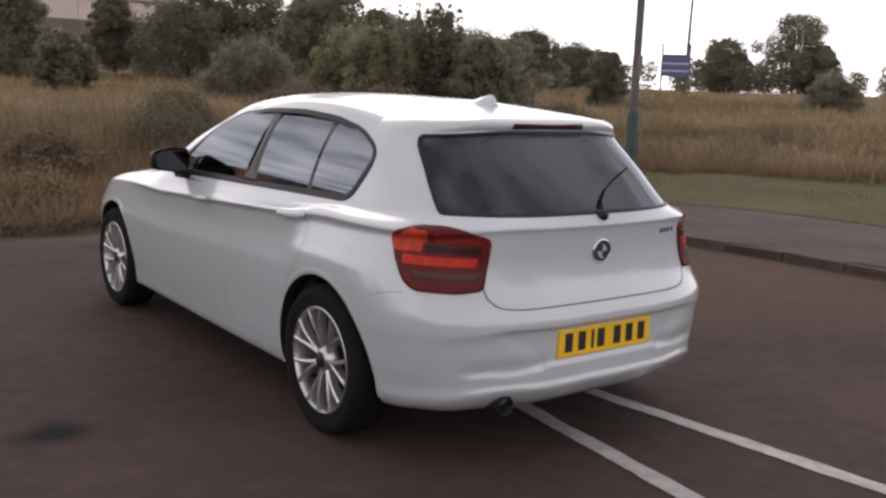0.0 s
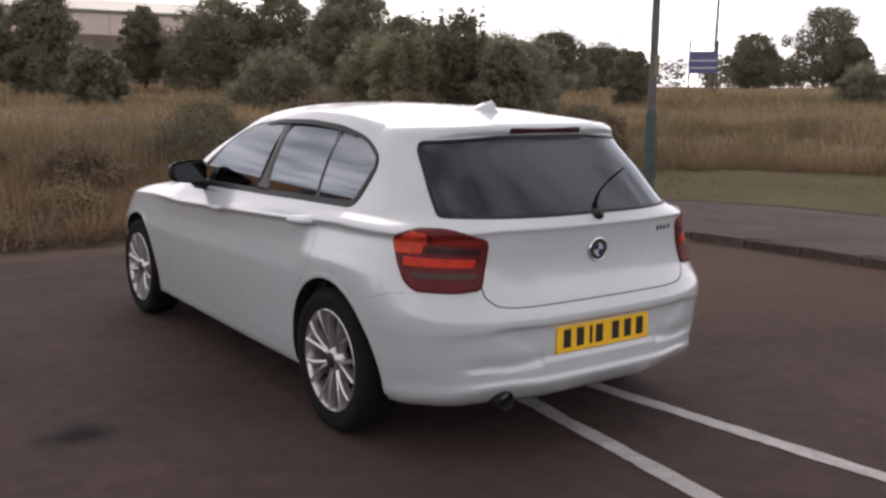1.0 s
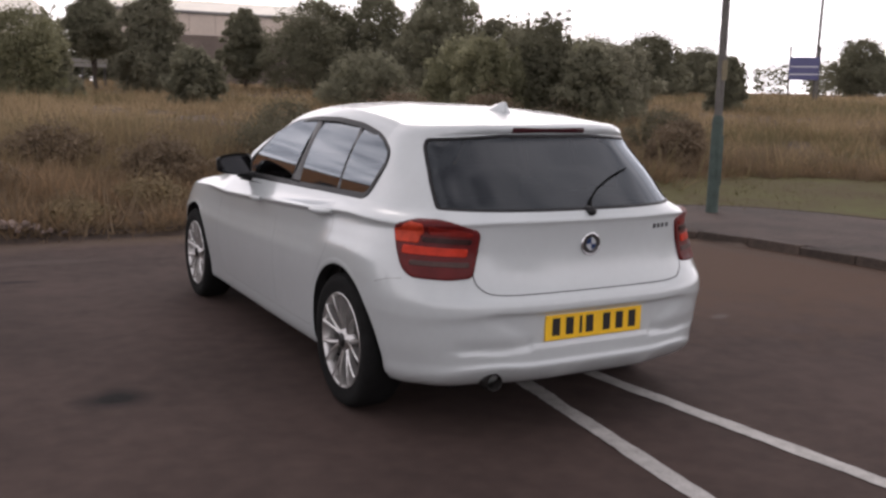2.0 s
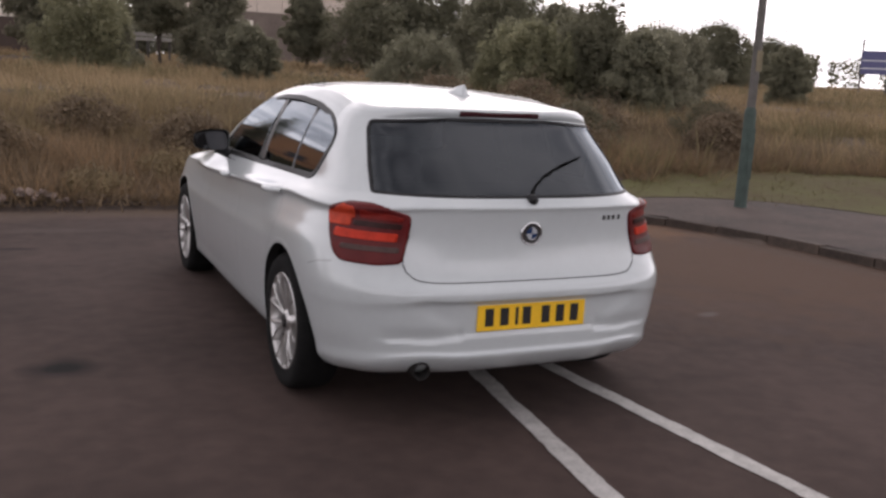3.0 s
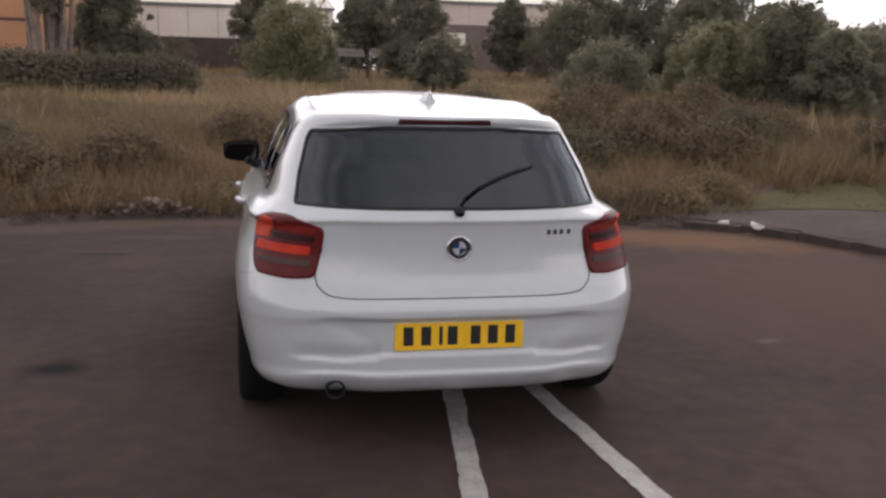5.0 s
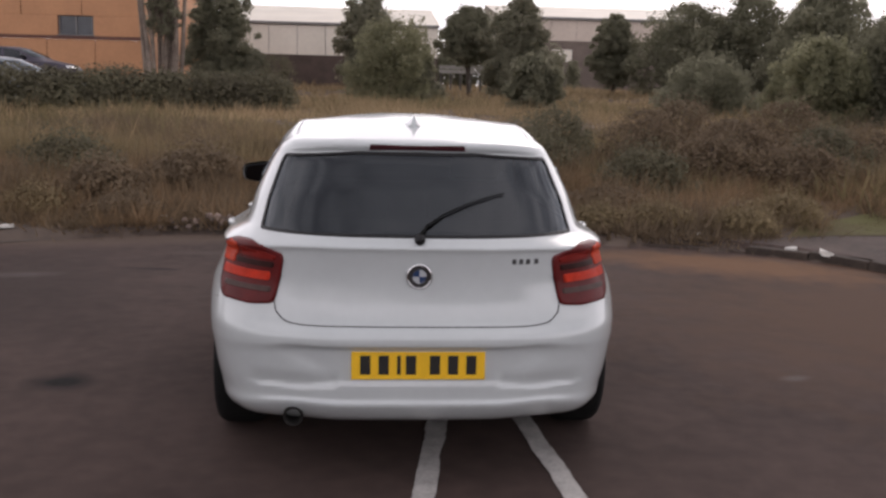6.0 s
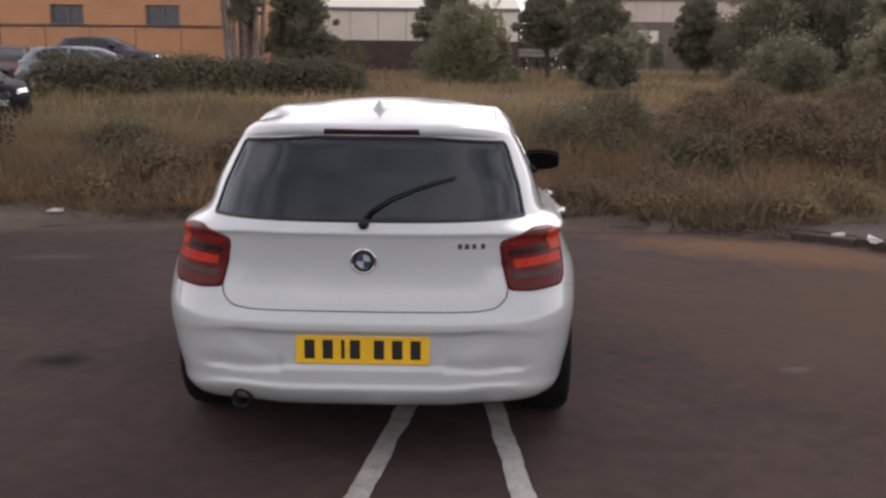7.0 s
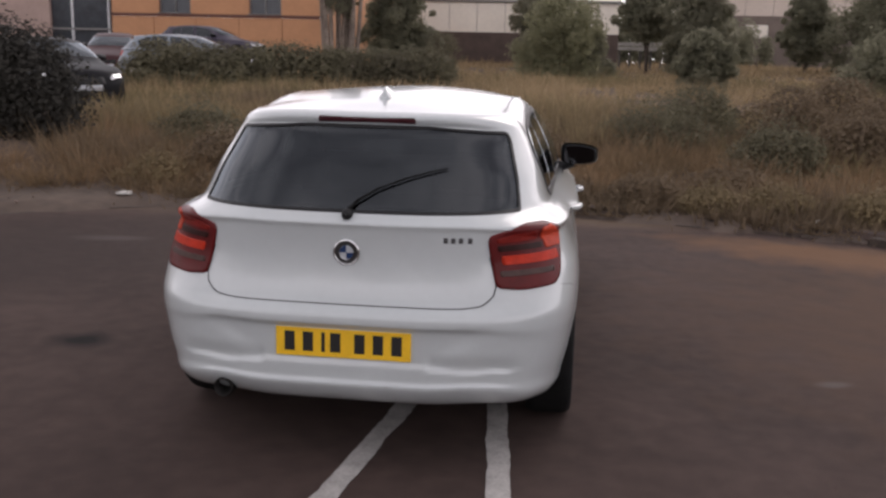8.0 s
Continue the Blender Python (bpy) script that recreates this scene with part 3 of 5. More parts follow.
def plant(name, x, y, top, wide, mat, label, category, seed, leaf=0.16, count=5000, stem=0.25, bark=None, group="", spires=0, low=0.05):
    """A tree or shrub: tapered trunk with limbs, crown of many leaf clumps with an uneven outline."""
    r = np.random.RandomState(seed)
    z0 = float(land(np.array([x]), np.array([y]))[0]) - 0.05
    h = top - z0
    ob = thing(name, label, category, pose(x, y, z0), group)
    centres, radii = [], []
    n = 110
    for k in range(n):
        t = low + (1 - low) * ((k + 0.5) / n) ** 0.8
        reach = wide / 2 * math.sin(math.pi * min(0.97, 0.2 + 0.76 * t)) ** 0.65
        a = r.uniform(0, 6.28)
        q = reach * r.uniform(0, 1) ** 0.4 * (0.82 + 0.14 * math.sin(3 * a + seed) + 0.08 * r.normal())
        rr = max(0.1, wide * r.uniform(0.045, 0.115) * (1.15 - 0.5 * t))
        centres.append((q * math.cos(a), q * math.sin(a), min(t * h * r.uniform(0.9, 1.04), h - rr * 0.8)))
        radii.append(rr)
    for k in range(4):  # a full heart, so that the crown is not hollow
        t = low + (0.85 - low) * (k + 0.5) / 4
        centres.append((0, 0, t * h))
        radii.append(wide * 0.26)
    for k in range(spires):
        a, q = r.uniform(0, 6.28), wide * r.uniform(0.0, 0.42)
        tip = r.uniform(0.86, 1.06)
        for j in range(9):
            centres.append((q * math.cos(a), q * math.sin(a), h * (0.45 + (tip - 0.45) * j / 8)))
            radii.append(wide * 0.085 * (1.25 - 0.12 * j))
    quads("crown", leaf_cloud(r, centres, radii, count, leaf), mat, ob)
    sets = [tube([(0, 0, -0.1), (r.normal(0, 0.03) * h, r.normal(0, 0.03) * h, h * 0.35), (r.normal(0, 0.05) * h, r.normal(0, 0.05) * h, h * 0.8)], [0.035 * h * stem * 2, 0.026 * h * stem * 2, 0.006 * h], 8)]
    for k in range(6):
        c = centres[r.randint(n // 3, n)]
        sets.append(tube([(0, 0, h * r.uniform(0.15, 0.4)), (c[0] * 0.5, c[1] * 0.5, c[2] * 0.75), (c[0], c[1], c[2])], [0.014 * h * stem * 2, 0.008 * h, 0.003 * h], 6))
    from_arrays("trunk", *joined(*sets), bark or M_BARK, ob)
    return ob


SHRUBS = [  # x, y, height of the top, width, leaf colour
    (0.5, 32.5, 4.15, 4.2, "B"), (1.6, 33.0, 3.0, 1.8, "C"), (4.8, 26.2, 2.75, 2.0, "A"),
    (10.1, 17.7, 2.95, 2.2, "B"), (12.0, 15.8, 2.75, 2.0, "A"), (11.9, 17.6, 3.55, 2.3, "A"), (13.6, 17.4, 2.85, 2.6, "C"), (11.8, 21.6, 3.15, 3.0, "B"), (9.6, 23.8, 2.6, 3.4, "A"),
    (14.8, 20.0, 3.0, 3.2, "B"), (17.4, 21.0, 3.2, 2.6, "C"), (20.3, 25.2, 3.4, 2.8, "A"), (29.8, 17.1, 2.45, 2.4, "C"), (22.4, 21.5, 3.05, 1.9, "A"),
]
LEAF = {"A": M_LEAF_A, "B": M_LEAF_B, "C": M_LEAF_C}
WORDS = {"A": "dark green", "B": "olive green", "C": "grey-green"}
for k, (x, y, top, wide, c) in enumerate(SHRUBS):
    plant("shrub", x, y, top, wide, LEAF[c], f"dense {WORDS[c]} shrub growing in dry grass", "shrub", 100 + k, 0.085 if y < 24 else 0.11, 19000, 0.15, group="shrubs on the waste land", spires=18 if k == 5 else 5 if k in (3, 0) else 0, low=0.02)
TREES = [
    (15.2, 43.0, 6.1, 6.0, "A"), (18.3, 42.0, 6.6, 5.5, "A"), (21.4, 41.1, 6.3, 6.0, "A"), (18.9, 36.0, 6.4, 5.0, "A"), (22.6, 37.0, 5.2, 4.6, "C"), (25.5, 39.0, 5.0, 5.0, "A"),
    (6.4, 40.0, 5.9, 3.8, "C"), (4.4, 42.2, 5.6, 3.4, "A"), (12.2, 45.0, 5.7, 3.0, "A"), (-6.6, 37.4, 6.0, 3.4, "A"), (-5.4, 37.5, 3.2, 1.8, "C"),
    (39.2, 40.3, 4.35, 5.0, "A"), (33.6, 38.4, 4.9, 5.0, "A"), (29.2, 38.0, 4.55, 5.0, "C"), (53.2, 39.6, 5.7, 5.2, "A"), (56.4, 36.2, 7.5, 6.4, "A"), (57.0, 34.6, 5.4, 3.8, "A"),
    (-0.6, 44.0, 6.3, 3.6, "C"),
]
for k, (x, y, top, wide, c) in enumerate(TREES):
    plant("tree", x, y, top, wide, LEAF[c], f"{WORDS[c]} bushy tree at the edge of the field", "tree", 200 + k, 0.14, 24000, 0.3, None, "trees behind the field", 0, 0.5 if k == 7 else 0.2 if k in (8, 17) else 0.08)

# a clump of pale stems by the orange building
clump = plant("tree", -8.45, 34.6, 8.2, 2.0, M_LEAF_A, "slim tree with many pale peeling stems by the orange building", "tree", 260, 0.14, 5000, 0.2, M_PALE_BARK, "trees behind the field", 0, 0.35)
rb = np.random.RandomState(9)
for k in range(9):
    x, y = -0.75 + 1.5 * k / 8, rb.normal(0, 0.25)
    from_arrays("stem", *tube([(x * 0.8, y, -0.1), (x, y * 1.2, 2.0), (x * 1.15 + rb.normal(0, 0.1), y * 1.3, 4.2), (x * 1.1, y, 6.5)], [rb.uniform(0.08, 0.14), 0.09, 0.07, 0.02], 8), M_PALE_BARK, clump, "pale peeling stem", True)


def woods(name, x0, y0, x1, y1, top, depth, label, seed, count=9000, leaf=0.5):
    """A distant belt of trees as one mass of leaf clumps."""
    r = np.random.RandomState(seed)
    n = int(math.hypot(x1 - x0, y1 - y0) / (top * 0.35)) + 2
    centres, radii = [], []
    for k in range(n * 3):
        t = r.uniform(0, 1)
        x, y = x0 + (x1 - x0) * t + r.normal(0, depth / 3), y0 + (y1 - y0) * t + r.normal(0, depth / 3)
        base = float(land(np.array([x]), np.array([y]))[0])
        hh = (top - base) * r.uniform(0.55, 1.0)
        for j in range(3):
            centres.append((x, y, base + hh * (0.25 + 0.32 * j)))
            radii.append(hh * r.uniform(0.2, 0.3))
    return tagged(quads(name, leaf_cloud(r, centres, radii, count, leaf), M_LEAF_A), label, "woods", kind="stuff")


woods("far_woods", 48, 78, 96, 34, 5.2, 6, "distant dark belt of trees", 301, 26000, 0.28)
woods("far_woods", 20, 86, 60, 70, 6.8, 6, "distant dark belt of trees", 302, 18000, 0.28)
woods("far_woods", -1, 66, 12, 64, 5.6, 4, "brownish trees behind the low white fence", 306, 9000, 0.3)
woods("far_woods", 1, 60, 12, 59, 4.6, 3, "low scrub behind the low white fence", 307, 11000, 0.25)
# three belts out of view, added so the car's sides and reflections darken
woods("far_woods", -48, -34, 30, -58, 9.0, 8, "unseen belt of trees added round the open ground to darken the car", 303, 6000, 0.9)
woods("far_woods", -50, -30, -40, 62, 9.0, 6, "unseen belt of trees added round the open ground to darken the car", 304, 6000, 0.9)
woods("far_woods", 70, -50, 76, 26, 7.0, 6, "unseen belt of trees added round the open ground to darken the car", 305, 5000, 0.9)


def hedge(x0, y0, x1, y1, height, thick, mat, label, seed, count=6000, leaf=0.07):
    r = np.random.RandomState(seed)
    n = int(math.hypot(x1 - x0, y1 - y0) / 0.22) + 2
    z0 = float(land(np.array([(x0 + x1) / 2]), np.array([(y0 + y1) / 2]))[0])
    ob = thing("hedge", label, "hedge", pose(x0, y0, z0), "hedges by the car park")
    centres, radii = [], []
    for k in range(n):
        for j in range(4):
            t = k / (n - 1)
            centres.append(((x1 - x0) * t + r.normal(0, 0.06), (y1 - y0) * t + r.normal(0, thick / 5), height * (0.12 + 0.25 * j) * r.uniform(0.9, 1.08)))
            radii.append(thick * r.uniform(0.36, 0.55))
    quads("crown", leaf_cloud(r, centres, radii, count, leaf), mat, ob)
    for k in range(9):
        from_arrays("stem", *tube([((x1 - x0) * k / 8, (y1 - y0) * k / 8, -0.05), ((x1 - x0) * k / 8, (y1 - y0) * k / 8, height * 0.7)], [0.03, 0.012], 6), M_BARK, ob)
    return ob


hedge(-9.8, 8.7, -6.15, 8.3, 1.2, 1.0, M_HEDGE, "dark clipped hedge beside the car park", 401, 60000, 0.06)
hedge(-9.6, 19.5, -2.7, 22.6, 0.80, 0.9, M_BRUSH, "low overgrown hedge between grass and car park", 402, 42000, 0.085)
for k, (x, y, top, wide) in enumerate([(3.4, 8.6, 0.85, 1.5), (4.6, 9.4, 1.0, 1.8), (5.6, 8.8, 0.9, 1.6), (2.1, 10.4, 1.0, 2.0), (7.4, 10.6, 1.1, 1.8), (-2.4, 8.6, 0.75, 1.6), (-4.2, 9.2, 0.85, 1.7), (0.2, 9.4, 0.8, 1.5),
                                       (9.4, 9.6, 1.1, 1.3), (10.2, 11.0, 1.25, 1.7), (3.9, 10.6, 1.35, 1.7), (5.2, 10.2, 1.25, 1.5), (6.3, 9.6, 1.15, 1.4), (4.9, 11.8, 1.5, 1.8), (6.8, 12.0, 1.5, 1.9), (2.9, 12.2, 1.3, 1.8), (-1.0, 10.8, 0.95, 1.6), (-3.4, 7.8, 0.6, 1.2), (-3.2, 26.5, 2.6, 1.6), (8.3, 8.6, 1.0, 1.1)]):
    plant("bramble", x, y, top, wide, M_WEED if k % 3 else M_BRUSH, "low brown-green bramble clump in dry grass", "bramble", 500 + k, 0.042, 9000, 0.1, group="brambles behind the kerb", low=0.0)

for k, (x, y, top, wide) in enumerate([(1.7, 7.15, 0.42, 1.0), (2.35, 6.75, 0.36, 0.8), (3.05, 6.75, 0.40, 0.9), (0.7, 7.35, 0.40, 0.9), (3.9, 6.4, 0.40, 0.9), (-1.2, 7.15, 0.36, 0.8), (-2.9, 7.0, 0.40, 0.9), (-3.9, 7.1, 0.45, 1.0), (4.6, 6.9, 0.5, 1.0), (2.7, 7.6, 0.5, 1.1), (-0.3, 7.8, 0.5, 1.0)]):
    plant("bracken", x, y, top - 0.06, wide, M_TALL if k % 3 else M_WEED, "low heap of brown dead bracken at the roadside", "bracken", 700 + k, 0.03, 6500, 0.1, group="dead bracken along the road edge", low=0.0)

# ---- lamp post ----
post = thing("lamp_post", "tall grey steel lamp post with faded green base", "lamp post", pose(6.01, 5.35, 0.09, 0.15, 0.15, 0))
from_arrays("base_column", *lathe([(0.085, -0.1), (0.08, 0.0), (0.073, 0.03), (0.070, 1.1), (0.065, 1.16), (0.05, 1.2)], 24, "z"), M_TEAL, post, "faded green base column", True)
part("door_plate", boxed(-0.04, 0.04, -0.082, -0.066, 0.35, 0.95, 0.006), M_TEAL, post, "green service door")
from_arrays("pole", *lathe([(0.050, 1.18), (0.046, 3.5), (0.038, 7.8), (0.001, 7.8)], 20, "z"), M_GALV, post, "weathered grey pole", True)
part("notice", boxed(-0.042, 0.042, -0.058, -0.049, 1.62, 1.86, 0.004), M_NOTICE, post, "small faded yellow notice")
from_arrays("lamp_arm", *tube([(0, 0, 7.7), (-0.2, -0.1, 8.0), (-0.9, -0.5, 8.1)], [0.045, 0.04, 0.035], 10), M_GALV, post, "steel arm", True)
part("lamp_head", boxed(-1.45, -0.85, -0.62, -0.38, 8.03, 8.15, 0.03), M_GALV, post, "grey lamp head")

# ---- blue sign and flagpole ----
zs = float(land(np.array([37.3]), np.array([30.5]))[0])
sign = thing("sign_board", "blue board with white stripes on two posts in the field", "sign", pose(36.95, 30.5, zs, 0, 0, -50))
part("panel", boxed(-0.72, 0.72, -0.04, 0.04, 3.76 - zs - 1.15, 3.76 - zs, 0.01), M_SIGN, sign, "blue panel")
for z in (0.48, 0.86):
    part("stripe", boxed(-0.68, 0.68, -0.05, -0.038, 3.76 - zs - z - 0.03, 3.76 - zs - z + 0.03, 0.002), M_SIGNW, sign, "white stripe of unreadable writing")
for x in (-0.7, 0.7):
    part("post", boxed(x - 0.05, x + 0.05, 0.042, 0.12, -0.2, 4.3 - zs, 0.01), M_GALV, sign, "grey post")
zs = float(land(np.array([37.9]), np.array([30.3]))[0])
flag = thing("flagpole", "thin grey pole standing by the blue board", "pole", pose(37.55, 30.3, zs, 0, 1.6, 0))
from_arrays("shaft", *lathe([(0.09, -0.2), (0.06, 7.5), (0.001, 7.5)], 12, "z"), M_GALV, flag)

# ---- buildings ----
def clad_wall(parent, x0, x1, z0, z1, y, bay, mat, seam):
    """A wall of upright cladding sheets with narrow joints."""
    n = max(1, round((x1 - x0) / bay))
    w = (x1 - x0) / n
    for k in range(n):
        part("panel", boxed(x0 + k * w + 0.015, x0 + (k + 1) * w - 0.015, y - 0.08, y, z0, z1, 0.01), mat, parent)
    part("wall", boxed(x0, x1, y, y + 0.3, z0, z1), seam, parent)


orange = thing("orange_building", "orange-clad commercial building with dark windows", "building", pose(0, 0, 0))
OY = 41.0
holes = [(-18.95, -17.4), (-14.45, -12.9)]
edges = [-21.4, -18.95, -17.4, -14.45, -12.9, -10.7]
clad_wall(orange, -21.4, -10.7, 1.2, 3.56, OY, 2.2, M_ORANGE, M_BAND)
part("band", boxed(-21.4, -10.68, OY - 0.11, OY, 3.564, 3.70, 0.01), M_BAND, orange, "dark brown band")
for a, b in ((-21.4, -18.95), (-17.4, -14.45), (-12.9, -10.7)):
    clad_wall(orange, a, b, 3.704, 4.6, OY, 2.6, M_ORANGE, M_BAND)
clad_wall(orange, -21.4, -10.7, 4.604, 6.6, OY, 2.6, M_ORANGE, M_BAND)
for a, b in holes:
    win = part("window", boxed(a, b, OY + 0.12, OY + 0.16, 3.704, 4.6), M_PANE, orange, "dark window pane")
    for x in (a + 0.03, (a + b) / 2, b - 0.03):
        part("frame", boxed(x - 0.03, x + 0.03, OY + 0.05, OY + 0.118, 3.71, 4.59, 0.005), M_GREYCLAD, win, "grey window frame")
    part("sill", boxed(a - 0.05, b + 0.05, OY - 0.16, OY + 0.1, 3.704, 3.75, 0.01), M_GREYCLAD, win, "grey sill")
# glazed entrance
part("glazing", boxed(-34, -21.45, OY + 0.3, OY + 0.34, 1.2, 6.6), M_PANE, orange, "dark glazed entrance front")
part("rendered_wall", boxed(-34, -24.7, OY + 0.05, OY + 0.28, 1.2, 6.6), M_PINK, orange, "pinkish rendered wall")
for x in np.arange(-23.6, -21.4, 1.9):
    part("mullion", boxed(x - 0.05, x + 0.05, OY + 0.2, OY + 0.298, 1.2, 6.6, 0.01), M_SIGNW, orange, "pale mullion")
for z in (2.9, 4.6):
    part("transom", boxed(-24.69, -21.45, OY + 0.18, OY + 0.29, z - 0.05, z + 0.05, 0.01), M_GREYCLAD, orange, "grey transom")
part("side_wall", boxed(-11.0, -10.72, OY + 0.31, OY + 18, 1.2, 6.6), M_ORANGE, orange)
part("roof", boxed(-34.2, -10.5, OY - 0.2, OY + 18.2, 6.604, 6.8, 0.02), M_GREYCLAD, orange, "grey flat roof")

ware = thing("warehouse", "long cream warehouse with dark plinth", "building", pose(0, 0, 0))
part("plinth", boxed(-9.5, 3.5, 52.0, 52.25, 1.0, 3.5), M_BRICK, ware, "dark brick plinth")
clad_wall(ware, -9.5, 3.5, 3.504, 5.2, 52.1, 1.6, M_WHITECLAD, M_GREYCLAD)
part("gutter", boxed(-9.6, 3.6, 51.85, 52.1, 5.204, 5.36, 0.03), M_GREYCLAD, ware, "grey gutter band")
v = [(-9.6, 51.9, 5.36), (3.6, 51.9, 5.36), (3.6, 60, 6.9), (-9.6, 60, 6.9), (-9.6, 60, 3), (3.6, 60, 3)]
from_arrays("roof", v, [(0, 1, 2, 3), (3, 2, 5, 4)], M_WHITECLAD, ware, "pale metal roof")

ware2 = thing("warehouse", "low pale-roofed industrial shed behind the trees", "building", pose(0, 0, 0))
part("plinth", boxed(9.5, 29.5, 70.0, 70.3, 1.2, 5.7), M_WALL, ware2, "dark lower wall")
clad_wall(ware2, 9.5, 29.5, 5.704, 7.3, 70.1, 2.0, M_TANCLAD, M_GREYCLAD)
part("gutter", boxed(9.4, 29.6, 69.8, 70.1, 7.304, 7.5, 0.03), M_GREYCLAD, ware2, "dark gutter band")
v = [(9.4, 69.85, 7.5), (29.6, 69.85, 7.5), (29.6, 80, 9.2), (9.4, 80, 9.2), (9.4, 80, 3), (29.6, 80, 3)]
from_arrays("roof", v, [(0, 1, 2, 3), (3, 2, 5, 4)], M_WHITECLAD, ware2, "pale metal roof")

part("loading_door", boxed(13.6, 15.2, 69.88, 69.99, 4.1, 5.05, 0.02), M_WHITECLAD, ware2, "pale loading door")
zf = float(land(np.array([4.4]), np.array([46.0]))[0])
fence = thing("fence", "low white boarded fence under the trees", "fence", pose(3.3, 46.0, zf))
for k in range(5):
    part("post", boxed(k * 0.52 - 0.05, k * 0.52 + 0.05, -0.05, 0.05, -0.2, 2.9 - zf, 0.01), M_GALV, fence)
for z in (2.62, 2.84):
    part("rail", boxed(-0.1, 2.2, -0.09, -0.052, z - zf - 0.09, z - zf + 0.09, 0.01), M_PALEWOOD, fence)

# ---- rubble and litter along the kerb ----
r = np.random.RandomState(77)
bits = []
for k in range(4):
    bm = bmesh.new()
    bmesh.ops.create_icosphere(bm, subdivisions=1, radius=1.0)
    for v in bm.verts:
        v.co *= r.uniform(0.6, 1.15)
    me = bpy.data.meshes.new("stone")
    bm.to_mesh(me)
    bm.free()
    me.materials.append(M_STONE)
    bits.append(me)
for k in range(130):
    i = r.randint(np.argmin(np.abs(KERB[:, 1] + 0) + 100 * (KERB[:, 0] < 0)), len(KERB) - 60)
    d = abs(r.normal(0.22, 0.25)) + 0.13
    if KERB[i, 0] > 3.4:
        continue
    p = KERB[i] + K_N[i] * d
    s = r.uniform(0.012, 0.05)
    o = tagged(new("stone", bits[k % 4]), "small piece of rubble lying behind the kerb", "stone", "rubble along the kerb")
    o.matrix_world = pose(p[0], p[1], float(land(p[:1], p[1:])[0]) + s * 0.3, r.uniform(0, 360), 0, r.uniform(0, 360))
    o.scale = (s, s * r.uniform(0.7, 1.2), s * 0.6)
for k, (x, y, s, a) in enumerate([(-3.88, 6.12, 0.10, 20), (4.22, 5.12, 0.13, 70), (4.0, 5.42, 0.08, 10), (-1.9, 6.85, 0.10, 40), (-2.5, 6.95, 0.07, 0), (2.4, 6.6, 0.06, 30), (3.3, 6.2, 0.07, 80), (-6.4, 8.3, 0.14, 15), (10.9, 7.6, 0.10, 0), (1.75, 7.4, 0.07, 50)]):
    bm = bmesh.new()
    n = 7
    top = [bm.verts.new((math.cos(6.28 * j / n) * s * r.uniform(0.6, 1.1), math.sin(6.28 * j / n) * s * 0.6 * r.uniform(0.6, 1.1), s * r.uniform(0.1, 0.5))) for j in range(n)]
    low = [bm.verts.new((q.co.x * 1.05, q.co.y * 1.05, 0)) for q in top]
    bm.faces.new(top)
    for j in range(n):
        bm.faces.new((low[j], low[(j + 1) % n], top[(j + 1) % n], top[j]))
    o = tagged(part("litter", bm, M_LITTER), "crumpled scrap of white litter beside the kerb", "litter", "scraps of litter")
    o.matrix_world = pose(x, y, float(land(np.array([x]), np.array([y]))[0]) + 0.015, 0, 0, a)

# a low heap of broken rubble and dead leaves at the road's end
for k in range(46):
    a, q = r.uniform(0, 6.28), abs(r.normal(0, 0.5))
    x, y = -1.85 + q * math.cos(a) * 0.6, 6.62 + q * math.sin(a) * 0.22
    s = r.uniform(0.02, 0.06)
    o = tagged(new("stone", bits[k % 4]), "broken lump in the low heap of rubble", "stone", "rubble along the kerb")
    o.matrix_world = pose(x, y, float(land(np.array([x]), np.array([y]))[0]) + s * 0.4 + 0.09 * max(0, 1 - q * 1.3), r.uniform(0, 360), 0, r.uniform(0, 360))
    o.scale = (s, s * r.uniform(0.6, 1.2), s * 0.7)
from mathutils.bvhtree import BVHTree

# ---- the white hatchback: one smooth shell, cut into its panels ----
# profile rows from the floor up: rear centre line (y, z, squareness of the plan corner)
REAR = [(0.30, 0.20, 3.6), (0.075, 0.245, 3.7), (0.024, 0.285, 3.7), (-0.014, 0.338, 3.7), (0.000, 0.354, 3.7), (-0.005, 0.45, 3.7), (-0.010, 0.55, 3.7), (-0.031, 0.580, 3.7),
        (-0.029, 0.610, 3.7), (0.022, 0.652, 3.6), (0.048, 0.74, 3.35), (0.055, 0.83, 3.3), (0.044, 0.925, 3.2), (0.036, 0.945, 3.15), (0.05, 0.962, 3.05), (0.07, 0.985, 2.95),
        (0.235, 1.135, 2.95), (0.390, 1.270, 3.0), (0.404, 1.291, 3.0), (0.392, 1.306, 3.0), (0.388, 1.324, 3.0), (0.43, 1.342, 3.0)]
